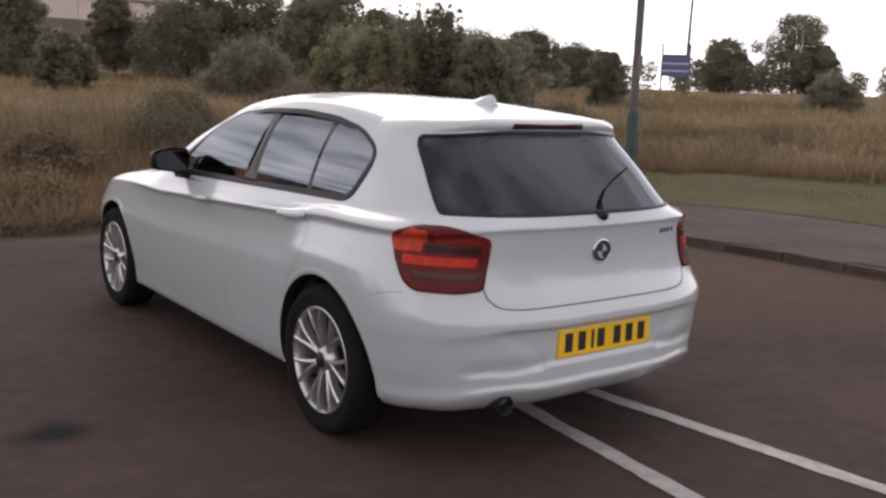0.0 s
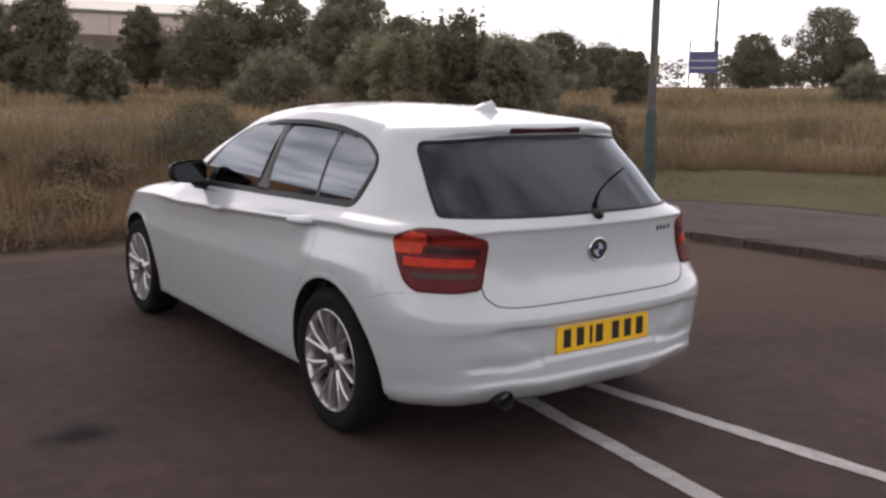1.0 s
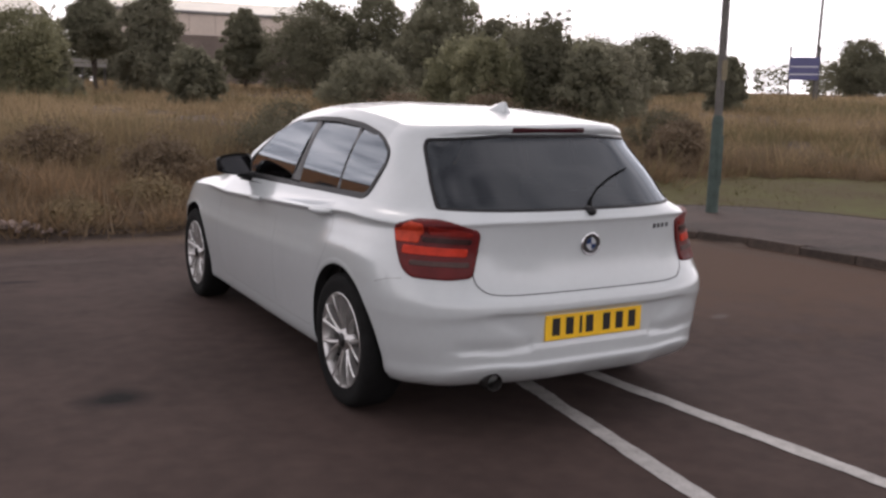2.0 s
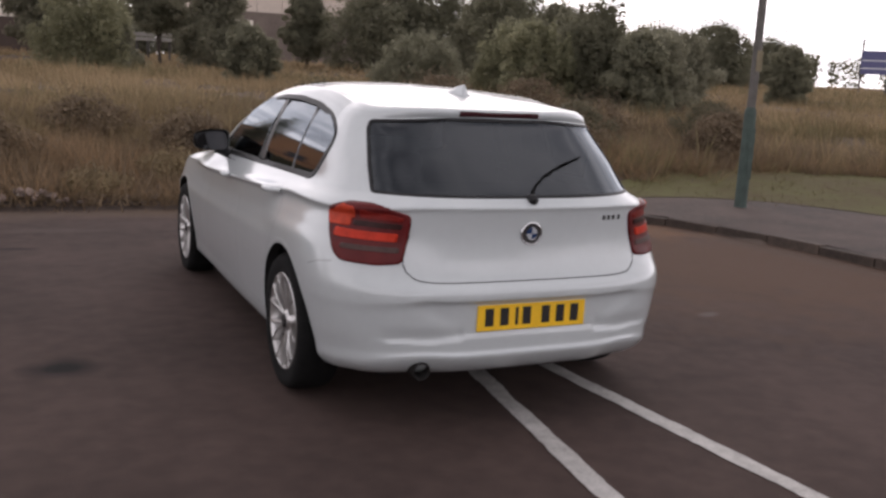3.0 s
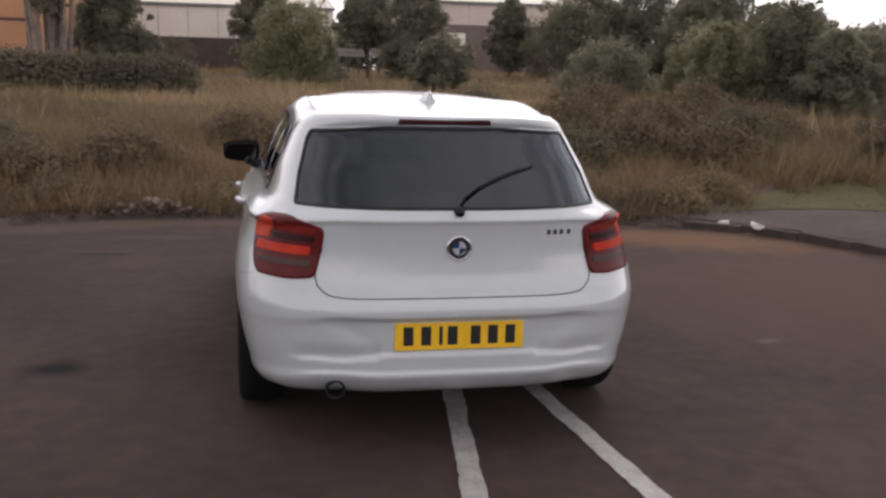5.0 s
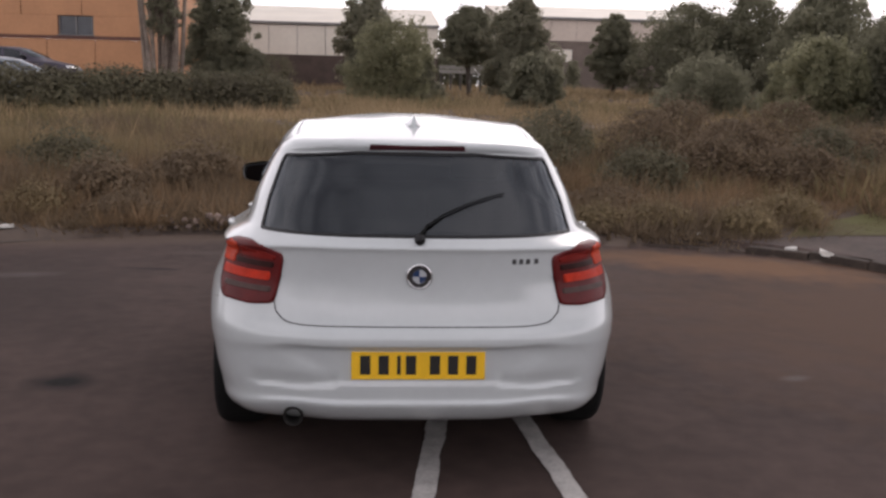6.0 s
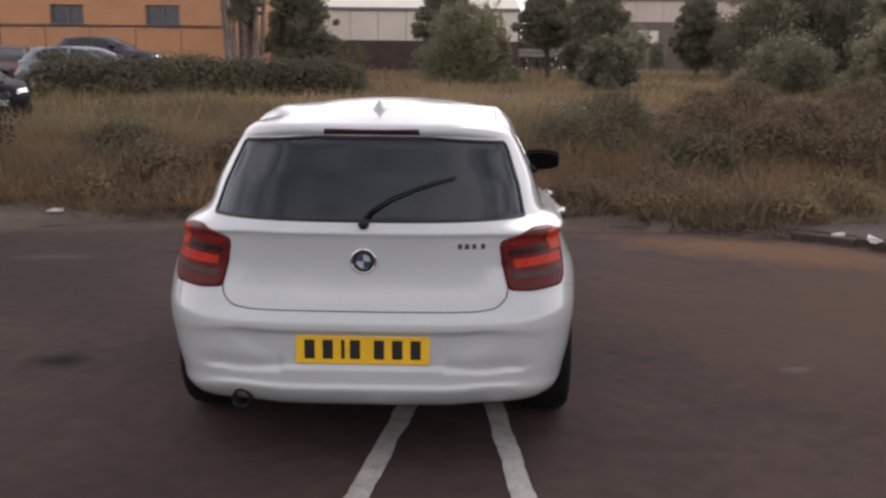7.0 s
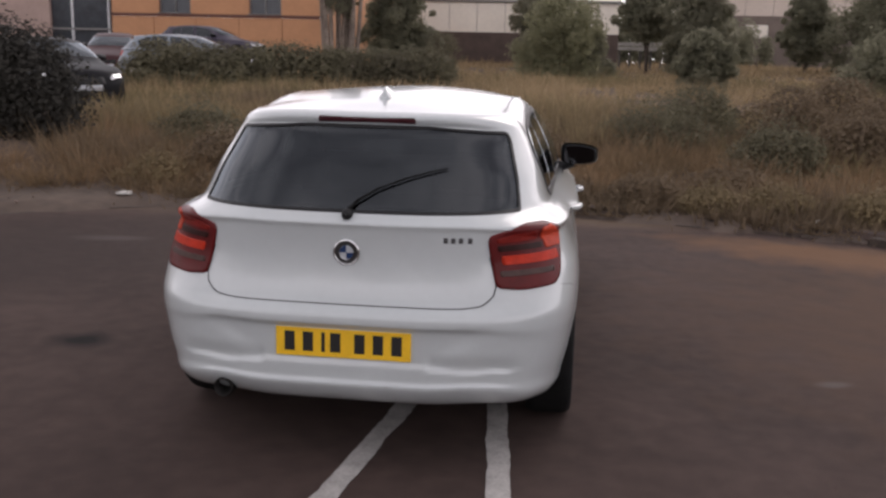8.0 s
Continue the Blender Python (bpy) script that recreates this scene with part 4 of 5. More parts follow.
# side: half width at the rear wheel, half width at the windscreen pillar, height there and there
SIDE = [(0.70, 0.70, 0.20, 0.20), (0.822, 0.822, 0.205, 0.205), (0.838, 0.838, 0.225, 0.22), (0.85, 0.846, 0.27, 0.26), (0.855, 0.85, 0.31, 0.30), (0.861, 0.862, 0.40, 0.38), (0.869, 0.872, 0.50, 0.47),
        (0.874, 0.876, 0.56, 0.53), (0.876, 0.877, 0.61, 0.57), (0.878, 0.876, 0.67, 0.62), (0.872, 0.862, 0.745, 0.68), (0.842, 0.850, 0.82, 0.74), (0.814, 0.847, 0.896, 0.808),
        (0.829, 0.868, 0.922, 0.836), (0.805, 0.845, 0.943, 0.860), (0.744, 0.768, 0.978, 0.945), (0.692, 0.705, 1.115, 1.11), (0.632, 0.632, 1.238, 1.25), (0.612, 0.612, 1.272, 1.288),
        (0.598, 0.594, 1.294, 1.312), (0.58, 0.575, 1.313, 1.332), (0.55, 0.545, 1.334, 1.352)]
# front centre line (y, z) and the pillar's foot or head along the side
FRONT = [(4.0, 0.2), (4.16, 0.2), (4.24, 0.23), (4.28, 0.3), (4.295, 0.36), (4.30, 0.44), (4.295, 0.52), (4.285, 0.57), (4.275, 0.61), (4.26, 0.65), (4.235, 0.70), (4.20, 0.75), (4.15, 0.79),
         (4.08, 0.815), (3.95, 0.845), (3.32, 0.965), (2.98, 1.14), (2.62, 1.29), (2.54, 1.318), (2.48, 1.342), (2.43, 1.358), (2.36, 1.37)]
PILLAR = [2.65] * 15 + [2.66, 2.43, 2.12, 2.03, 1.97, 1.93, 1.88]
SUBS = [1, 2, 3, 3, 9, 10, 6, 3, 3, 6, 6, 6, 4, 3, 4, 9, 9, 3, 3, 2, 2]
BELT_ROW, TOP_ROW = 15, 18
REAR_AXLE, FRONT_AXLE, WHEEL_Z, ARCH_R = 0.795, 3.485, 0.318, 0.374
Y_TURN = 0.80


def even(points, n):
    p = np.asarray(points, float)
    s = np.concatenate([[0], np.cumsum(np.linalg.norm(np.diff(p[:, :2], axis=0), axis=1))])
    t = np.linspace(0, s[-1], n)
    return np.stack([np.interp(t, s, p[:, k]) for k in range(p.shape[1])], 1)


def quarter(cx, cy, rx, ry, p, n=160):
    a = np.linspace(0, math.pi / 2, n)
    return np.stack([cx + rx * np.sin(a) ** (2 / p), cy + ry * np.cos(a) ** (2 / p)], 1)


def shell_row(k, NA, NB, NC):
    """One half loop round the car at profile row k: rear centre, corner, side, front corner, front centre."""
    (yr, zr, p), (wr, wf, sr, sf), (yf, zf), ya = REAR[k], SIDE[k], FRONT[k], PILLAR[k]
    q = quarter(0, Y_TURN, -wr, yr - Y_TURN, p)
    q = even(np.column_stack([q, np.linspace(0, 1, len(q))]), NA + 1)
    f = np.abs(q[:, 0]) / wr
    lift = 0.024 * max(0, min(1, k, (5.5 - k) / 1.5)) * smooth01((f - 0.35) / 0.5)
    calm = {2: 0.030, 3: -0.006, 4: 0.003, 5: -0.004, 6: -0.011, 7: -0.022, 8: -0.018}.get(k, yr)
    q[:, 1] += (calm - yr) * smooth01((f - 0.40) / 0.3) * (1 - smooth01((f - 0.9) / 0.1))
    # the bumper's lower corners are drawn in, back of the wheel
    tuck = {1: 0.055, 2: 0.045, 3: 0.032, 4: 0.028, 5: 0.012, 6: 0.003}.get(k, 0.0)
    q[:, 0] *= 1 - tuck * smooth01((f - 0.68) / 0.27) * (1 - smooth01((q[:, 1] - 0.42) / 0.3))
    A = np.column_stack([q[:, :2], zr + (sr - zr) * smooth01((f - 0.5) / 0.5) + lift * (1 - 0.6 * smooth01((f - 0.9) / 0.1))])
    u = np.linspace(0, 1, NB + 1)[1:]
    ease = smooth01(u)
    if 9 <= k <= 13:  # the haunch over the rear wheel ends short of the door handle
        ease = smooth01(((ya - Y_TURN) * u - 0.10) / 0.30)
    w = wr + (wf - wr) * ease + 0.006 * np.sin(math.pi * u) * (k < BELT_ROW)
    arch = max(0, min(1, (k - BELT_ROW) / 3)) * 0.045 * 4 * u * (1 - u)
    B = np.column_stack([-w, Y_TURN + (ya - Y_TURN) * u, sr + (sf - sr) * u + arch])
    if k < BELT_ROW:
        side = np.column_stack([np.full(30, -wf), np.linspace(ya, FRONT_AXLE - 0.05, 30)])
        turn = quarter(0, FRONT_AXLE - 0.05, -wf, yf - FRONT_AXLE + 0.05, 2.8)[::-1]
        q = np.concatenate([side, turn[1:]])
    else:
        q = quarter(0, ya, -wf, yf - ya, 2.3)[::-1]
    q = even(q, NC + 1)[1:]
    c = np.linspace(0, 1, NC)
    q[:, 0] *= 1 - {12: 0.012, 13: 0.045, 14: 0.075}.get(k, 0) * smooth01(c / 0.35)  # the shoulder softens over the front wing
    dip = 0.05 * max(0, 1 - abs(k - 12.5) / 3.5) * np.exp(-((c - 0.66) / 0.2) ** 2)
    C = np.column_stack([q, sf + (zf - sf) * smooth01(c) - dip])
    return np.concatenate([A, B, C])


def hermite(rows, subs):
    """Rows between key rows, with slopes that never overshoot."""
    R = np.array(rows)
    d = np.diff(R, axis=0)
    m = np.zeros_like(R)
    a, b = d[:-1], d[1:]
    same = a * b > 0
    m[1:-1] = np.where(same, 2 * a * b / np.where(same, a + b, 1), 0)
    m[0], m[-1] = d[0], d[-1]
    out, at = [], []
    for i, n in enumerate(subs):
        for k in range(n):
            t = k / n
            out.append((2 * t ** 3 - 3 * t * t + 1) * R[i] + (t ** 3 - 2 * t * t + t) * m[i] + (-2 * t ** 3 + 3 * t * t) * R[i + 1] + (t ** 3 - t * t) * m[i + 1])
            at.append(i + t)
    out.append(R[-1])
    at.append(len(rows) - 1.0)
    return np.array(out), np.array(at)


ROOF = spline([(0.3, 1.336), (0.5, 1.358), (0.8, 1.387), (1.2, 1.412), (1.7, 1.422), (2.1, 1.413), (2.5, 1.373), (2.8, 1.32)], 0.02)


def roof_line(y):
    return np.interp(y, ROOF[:, 0], ROOF[:, 1])


def recess(x, z):
    """Depth of the number-plate recess and the two slots of the rear bumper."""
    ax = np.abs(x)
    reach = 0.30 + 0.15 * smooth01((z - 0.43) / 0.13)
    top = 0.556 + 0.012 * smooth01((ax - 0.26) / 0.2)
    d = 0.009 * (1 - smooth01((ax - reach) / 0.12)) * smooth01((z - 0.418) / 0.010) * (1 - smooth01((z - top) / 0.010))
    d = d + 0.012 * smooth01((ax - 0.31) / 0.02) * (1 - smooth01((ax - 0.58) / 0.12)) * smooth01((z - 0.400) / 0.006) * (1 - smooth01((z - 0.408) / 0.07))
    return d


def car_shell(NA=132, NB=92, NC=64, subs=SUBS):
    rows = [shell_row(k, NA, NB, NC) for k in range(len(REAR))]
    V, at = hermite(rows, subs)
    for j in range(len(V)):
        if at[j] < 9:
            V[j, :NA, 1] += recess(V[j, :NA, 0], V[j, :NA, 2])
    # roof: the last loop shrinks to the centre line over a crowned surface
    edge = V[-1]
    tops, tat = [], []
    drop = roof_line(edge[:, 1]) - edge[:, 2]
    wide = 60 * NA // 132
    padded = np.concatenate([drop[wide:0:-1], drop, drop[-2:-wide - 2:-1]])
    bell = np.hanning(2 * wide + 1)
    soft_drop = np.convolve(padded, bell / bell.sum(), "valid")  # the crown knows no corners
    for t in (0.03, 0.07, 0.12, 0.18, 0.26, 0.36, 0.48, 0.62, 0.76, 0.9, 1.0):
        ty = np.clip(edge[:, 1], 0.85, 2.0)
        x, y = edge[:, 0] * (1 - t), edge[:, 1] + (ty - edge[:, 1]) * t
        z = roof_line(y) - drop * (1 - t) ** 8 - soft_drop * ((1 - t) ** 2.2 - (1 - t) ** 8)
        tops.append(np.column_stack([x, y, z]))
        tat.append(len(REAR) - 1 + t)
    return np.concatenate([V, np.array(tops)]), np.concatenate([at, tat])


def inside(poly, u, v):
    """Which points lie in a polygon."""
    ok = np.zeros(len(u), bool)
    n = len(poly)
    for i in range(n):
        (a, b), (c, d) = poly[i], poly[(i + 1) % n]
        if b == d:
            continue
        hit = ((b > v) != (d > v)) & (u < (c - a) * (v - b) / (d - b) + a)
        ok ^= hit
    return ok


def rounded(points, r=0.03, n=5):
    """A polygon with its corners rounded."""
    out = []
    k = len(points)
    for i in range(k):
        p, a, b = (Vector(points[j % k]) for j in (i, i - 1, i + 1))
        ra = min(r, (a - p).length * 0.45)
        rb = min(r, (b - p).length * 0.45)
        s, e = p + (a - p).normalized() * ra, p + (b - p).normalized() * rb
        for q in range(n + 1):
            t = q / n
            out.append(tuple(s * (1 - t) ** 2 + p * 2 * t * (1 - t) + e * t * t))
    return out


def close_set(points, step):
    """The same outline with no two points further apart than step."""
    out = []
    for a, b in zip(points, points[1:] + points[:1]):
        n = max(1, math.ceil(math.dist(a, b) / step))
        out += [(a[0] + (b[0] - a[0]) * k / n, a[1] + (b[1] - a[1]) * k / n) for k in range(n)]
    return out


SIDE_GLASS = {  # (y, z), rear to front along the top
    "quarter_window": [(0.81, 0.992), (1.118, 0.982), (1.090, 1.302), (0.97, 1.286), (0.83, 1.247), (0.722, 1.195), (0.718, 1.13)],
    "rear_door_window": [(1.148, 0.980), (1.655, 0.971), (1.628, 1.324), (1.45, 1.328), (1.25, 1.320), (1.118, 1.305)],
    "front_door_window": [(1.79, 0.968), (2.60, 0.952), (2.45, 1.085), (2.26, 1.220), (2.05, 1.291), (1.86, 1.314), (1.70, 1.322)],
}
GLASS_EDGE = [(0.79, 0.982), (2.70, 0.943), (2.52, 1.065), (2.28, 1.232), (2.06, 1.301), (1.75, 1.332), (1.42, 1.338), (1.10, 1.318), (0.88, 1.276), (0.715, 1.20), (0.70, 1.13)]
REAR_GLASS = [(-0.632, 0.988), (0.632, 0.988), (0.612, 1.10), (0.572, 1.235), (0.556, 1.266), (0.25, 1.286), (-0.25, 1.286), (-0.556, 1.266), (-0.572, 1.235), (-0.612, 1.10)]
GATE = [(0.46, 0.646), (0.535, 0.668), (0.563, 0.72), (0.535, 0.83), (0.524, 0.912), (0.60, 0.944), (0.655, 0.965), (0.645, 1.10), (0.59, 1.25), (0.56, 1.30)]
DOOR_R = [(1.07, 0.95), (0.985, 0.90), (0.955, 0.80), (0.98, 0.70), (1.06, 0.62), (1.13, 0.52), (1.175, 0.40), (1.18, 0.30), (1.72, 0.30), (1.725, 0.95)]
DOOR_F = [(1.735, 0.95), (1.73, 0.30), (2.80, 0.30), (2.86, 0.60), (2.86, 0.80), (2.78, 0.90), (2.68, 0.93)]


def build_car(name, label, paint, m, detail=True, group=""):
    car = thing(name, label, "car", Matrix(), group)
    NA, NB, NC = (132, 92, 64) if detail else (44, 60, 44)
    V, at = car_shell(NA, NB, NC, SUBS if detail else [max(1, s // 2) for s in SUBS])
    nr, nc = V.shape[:2]
    left = V.reshape(-1, 3)
    right = left * [-1, 1, 1]
    verts = np.concatenate([left, right])
    off = len(left)
    faces, info = [], []
    for j in range(nr - 1):
        for i in range(nc - 1):
            a, b, c, d = j * nc + i, j * nc + i + 1, (j + 1) * nc + i + 1, (j + 1) * nc + i
            faces.append((b, a, d, c))
            info.append((at[j] + 1e-3, i, -1))
            faces.append((a + off, b + off, c + off, d + off))
            info.append((at[j] + 1e-3, i, 1))
    # weld the centre line and drop slivers
    bm = bmesh.new()
    bv = [bm.verts.new(v) for v in verts]
    tag = bm.faces.layers.int.new("part")
    cen = verts[np.array(faces)].mean(1)
    row, col = np.array([q[0] for q in info]), np.array([q[1] for q in info])
    ax, cy, cz = np.abs(cen[:, 0]), cen[:, 1], cen[:, 2]
    zoneA, zoneC = col < NA, col >= NA + NB
    kind = np.zeros(len(faces), int)  # 0 body
    kind[zoneA & (row < 9)] = 1  # rear bumper
    kind[zoneA & (row >= 9) & (row < TOP_ROW) & inside([(0, 0.646)] + GATE + [(0, 1.32)], ax, cz)] = 2  # tailgate
    kind[zoneA & (row >= TOP_ROW) & (row < 21) & (ax < 0.56)] = 3  # spoiler
    kind[inside(DOOR_R, cy, cz) & (ax > 0.7) & (row < BELT_ROW)] = 4
    kind[inside(DOOR_F, cy, cz) & (ax > 0.7) & (row < BELT_ROW)] = 5
    kind[zoneC & (row < 10) & (cy > FRONT_AXLE + 0.25)] = 6  # front bumper
    kind[zoneC & (row >= 13.5) & (row < BELT_ROW)] = 7  # bonnet
    kind[row >= TOP_ROW + 2.5] = 8  # roof
    kind[zoneA & (row >= 14) & (row < TOP_ROW + 0.5) & inside(REAR_GLASS, cen[:, 0], cz)] = 20
    for n, (gname, poly) in enumerate(SIDE_GLASS.items()):
        kind[inside(poly, cy, cz) & (ax > 0.55) & (row >= BELT_ROW - 1) & (row < TOP_ROW + 1)] = 21 + n
    shrunk = [(1.65 + (y - 1.65) * 0.988, 1.14 + (z - 1.14) * 0.95) for y, z in GLASS_EDGE]
    kind[detail & inside(shrunk, cy, cz) & (ax > 0.55) & (row >= BELT_ROW - 1) & (row < TOP_ROW + 1)] = 99
    kind[zoneC & (row >= BELT_ROW + 0.4) & (row < TOP_ROW) & (col > NA + NB + NC * 0.16)] = 24
    for yw in (REAR_AXLE, FRONT_AXLE):
        kind[(ax > 0.6) & (np.hypot(cy - yw, cz - WHEEL_Z) < ARCH_R + 0.004)] = 99
    kind[row < 1] = 10
    for q, k in zip(faces, kind):
        f = bm.faces.new([bv[i] for i in q])
        f[tag], f.smooth = int(k), True
    bmesh.ops.remove_doubles(bm, verts=bm.verts[:], dist=0.0004)
    bmesh.ops.dissolve_degenerate(bm, edges=bm.edges[:], dist=0.0003)
    bm.normal_update()
    tree = BVHTree.FromBMesh(bm)
    bm.verts.index_update()
    normal = [v.normal.copy() for v in bm.verts]
    groups = {}
    for f in bm.faces:
        groups.setdefault((f[tag], (1 if f.calc_center_median().x > 0 else -1) if f[tag] in (4, 5, 21, 22, 23) else 0), []).append([v.index for v in f.verts])
    co = [v.co.copy() for v in bm.verts]
    bm.free()

    def panel(pname, keys, mat, plabel="", parent=car, shift=0.0):
        use = {}
        vs, ns, fs = [], [], []
        for key in keys:
            for q in groups.get(key, []):
                ids = []
                for i in q:
                    if i not in use:
                        use[i] = len(vs)
                        vs.append(co[i] + normal[i] * shift)
                        ns.append(normal[i])
                    ids.append(use[i])
                fs.append(ids)
        if not fs:
            return None
        me = bpy.data.meshes.new(pname)
        me.from_pydata(vs, [], fs)
        me.shade_smooth()
        me.normals_split_custom_set_from_vertices(ns)
        return mesh_object(pname, me, mat, parent, plabel)

    body = panel("body", [(0, 0)], paint)
    bumper = panel("rear_bumper", [(1, 0)], paint)
    gate = panel("tailgate", [(2, 0)], paint)
    panel("spoiler", [(3, 0)], paint)
    doors = {}
    for s in (-1, 1):
        doors[("r", s)] = panel("rear_door", [(4, s)], paint)
        doors[("f", s)] = panel("front_door", [(5, s)], paint)
    panel("front_bumper", [(6, 0)], paint)
    panel("bonnet", [(7, 0)], paint)
    panel("roof", [(8, 0)], paint)
    panel("underbody", [(10, 0)], M_UNDER, "black underbody plastic")
    panel("rear_window", [(20, 0)], M_REARGLASS, "dark tinted rear window", gate, -0.002).visible_shadow = False
    if not detail:
        for s in (-1, 1):
            for n, gname in enumerate(SIDE_GLASS):
                panel(gname, [(21 + n, s)], M_REARGLASS, "tinted side window", doors[("f" if n == 2 else "r", s)], -0.002).visible_shadow = False
    if detail:
        panel("headliner", [(8, 0)], M_SEAT, "dark roof lining", car, -0.025)
    w = panel("windscreen", [(24, 0)], M_GLASS if detail else M_REARGLASS, "windscreen glass")
    w.visible_shadow = False

    # ---- what lies on the shell ----
    def rear_at(x, z):
        hit = tree.ray_cast(Vector((x, -3, z)), Vector((0, 1, 0)))
        return hit[0], hit[1]

    def side_at(s):
        def f(y, z):
            hit = tree.ray_cast(Vector((s * 3, y, z)), Vector((-s, 0, 0)))
            return hit[0], hit[1]
        return f

    def corner_at(s):
        def f(a, z):  # a: angle round a post inside the tail, 0 towards the rear
            d = Vector((s * math.sin(a), -math.cos(a), 0))
            hit = tree.ray_cast(Vector((s * 0.30, 0.62, z)) + d * 3, -d)
            return hit[0], hit[1]
        return f

    def ribbon(pname, pts, at_, width, lift, mat, parent, plabel="", closed=False, step=0.025):
        """A raised or sunk band that follows the shell."""
        p = [Vector(q) for q in pts] + ([Vector(pts[0])] if closed else [])
        dense = []
        for a, b in zip(p, p[1:]):
            n = max(1, int((b - a).length / step))
            dense += [a + (b - a) * k / n for k in range(n)]
        dense.append(p[-1])
        got = [at_(q[0], q[1]) for q in dense]
        got = [g for g in got if g[0] is not None]
        v, f = [], []
        for i, (c, nrm) in enumerate(got):
            t = got[min(i + 1, len(got) - 1)][0] - got[max(i - 1, 0)][0]
            if closed and i in (0, len(got) - 1):
                t = got[1][0] - got[-2][0]
            side = nrm.cross(t).normalized() * width / 2
            v += [c - side + nrm * 0.0006, c - side * 0.8 + nrm * lift, c + side * 0.8 + nrm * lift, c + side + nrm * 0.0006]
        for i in range(len(got) - 1):
            for k in range(3):
                f.append((i * 4 + k, i * 4 + k + 1, i * 4 + k + 5, i * 4 + k + 4))
        return from_arrays(pname, v, f, mat, parent, plabel)

    def patch(pname, outline, at_, lift, mat, parent, plabel="", rings=6, dome=0.0, skirt=-0.012):
        """A thin shaped plate that follows the shell inside an outline."""
        n = len(outline)
        cx, cz_ = sum(q[0] for q in outline) / n, sum(q[1] for q in outline) / n
        v, f = [], []
        for r in range(rings + 2):
            k = 1 if r == 0 else 1 - 0.995 * (r - 1) / rings
            for u, w_ in outline:
                g = at_(cx + (u - cx) * k, cz_ + (w_ - cz_) * k)
                if g[0] is None:
                    g = (Vector((0, 0, 0)), Vector((0, 0, 1)))
                h = skirt if r == 0 else lift + dome * (1 - k * k)
                v.append(g[0] + g[1] * h)
        for r in range(rings + 1):
            for i in range(n):
                a, b = r * n + i, r * n + (i + 1) % n
                f.append((a, b, b + n, a + n))
        a, b, c = (v[i] for i in f[-n][:3])
        if (b - a).cross(c - a).dot(at_(cx, cz_)[1]) < 0:
            f = [q[::-1] for q in f]
        return from_arrays(pname, v, f, mat, parent, plabel, smooth=True)

    def pane_at(at_, s):
        """Where the side panes lie: one even curve from belt to roof and from front to back."""
        spots = [(y, z) for y in np.linspace(0.85, 2.3, 16) for z in np.linspace(1.02, 1.27, 8) if z < 1.27 - 0.9 * max(0, y - 2.05)]
        terms = lambda y, z: [1, y, y * y, y ** 3, z, z * z, y * z]
        got = [(terms(y, z), abs(at_(y, z)[0].x)) for y, z in spots]
        p = np.linalg.lstsq(np.array([g[0] for g in got]), np.array([g[1] for g in got]), rcond=None)[0]

        def f(y, z):
            x = float(np.dot(p, terms(y, z)))
            dy = float(p[1] + 2 * p[2] * y + 3 * p[3] * y * y + p[6] * z)
            dz = float(p[4] + 2 * p[5] * z + p[6] * y)
            return Vector((s * x, y, z)), Vector((s, -dy, -dz)).normalized()
        return f

    if detail:
        for s in (-1, 1):
            at_ = side_at(s)
            for n, (gname, poly) in enumerate(SIDE_GLASS.items()):
                d = doors[("f" if n == 2 else "r", s)]
                even = pane_at(at_, s)
                pane = patch(gname, close_set(rounded(poly, 0.025), 0.03), even, 0.0055, M_GLASS, d, "tinted side window", 14, 0.0, 0.004)
                pane.data.normals_split_custom_set_from_vertices([even(v.co.y, v.co.z)[1] for v in pane.data.vertices])
                pane.visible_shadow = False
            ribbon("window_trim", rounded([(1.65 + (y - 1.65) * 0.991, 1.14 + (z - 1.14) * 0.95) for y, z in GLASS_EDGE], 0.06), at_, 0.032, 0.005, M_BLACK, body, "gloss black trim round the side windows", True)
            patch("pillar_cover", [(1.650, 0.967), (1.795, 0.964), (1.706, 1.326), (1.623, 1.328)], at_, 0.0035, M_GLOSS, doors[("f", s)], "gloss black middle pillar cover", 6, 0.0, 0.0)
            patch("pillar_cover", [(1.112, 0.978), (1.154, 0.977), (1.124, 1.308), (1.083, 1.303)], at_, 0.0035, M_GLOSS, doors[("r", s)], "gloss black window divider", 6, 0.0, 0.0)
            ribbon("door_gap", [(1.03, 0.94)] + rounded(DOOR_R[1:9], 0.05)[3:-6] + [(1.70, 0.30)], at_, 0.0032, 0.0008, M_GAP, doors[("r", s)], "thin grey panel gap")
            ribbon("door_gap", [(1.727, 0.31), (1.729, 0.60), (1.731, 0.80)], at_, 0.0032, 0.0008, M_GAP, doors[("f", s)], "thin grey panel gap")
            ribbon("door_gap", [(1.75, 0.30), (2.78, 0.30), (2.86, 0.45), (2.865, 0.70), (2.84, 0.80)], at_, 0.0032, 0.0008, M_GAP, doors[("f", s)], "thin grey panel gap")
        ribbon("window_seal", rounded(REAR_GLASS, 0.012), rear_at, 0.016, 0.0025, M_BLACK, gate, "black edge of the rear window", True)
        gap = [tuple(q) for q in spline([(-x, z) for x, z in GATE[:4]][::-1] + [(-0.2, 0.643), (0.2, 0.643)] + GATE[:4], 0.02)]
        ribbon("tailgate_gap", gap, rear_at, 0.0055, 0.001, M_SEAM, gate, "thin dark gap under the tailgate", step=0.015)

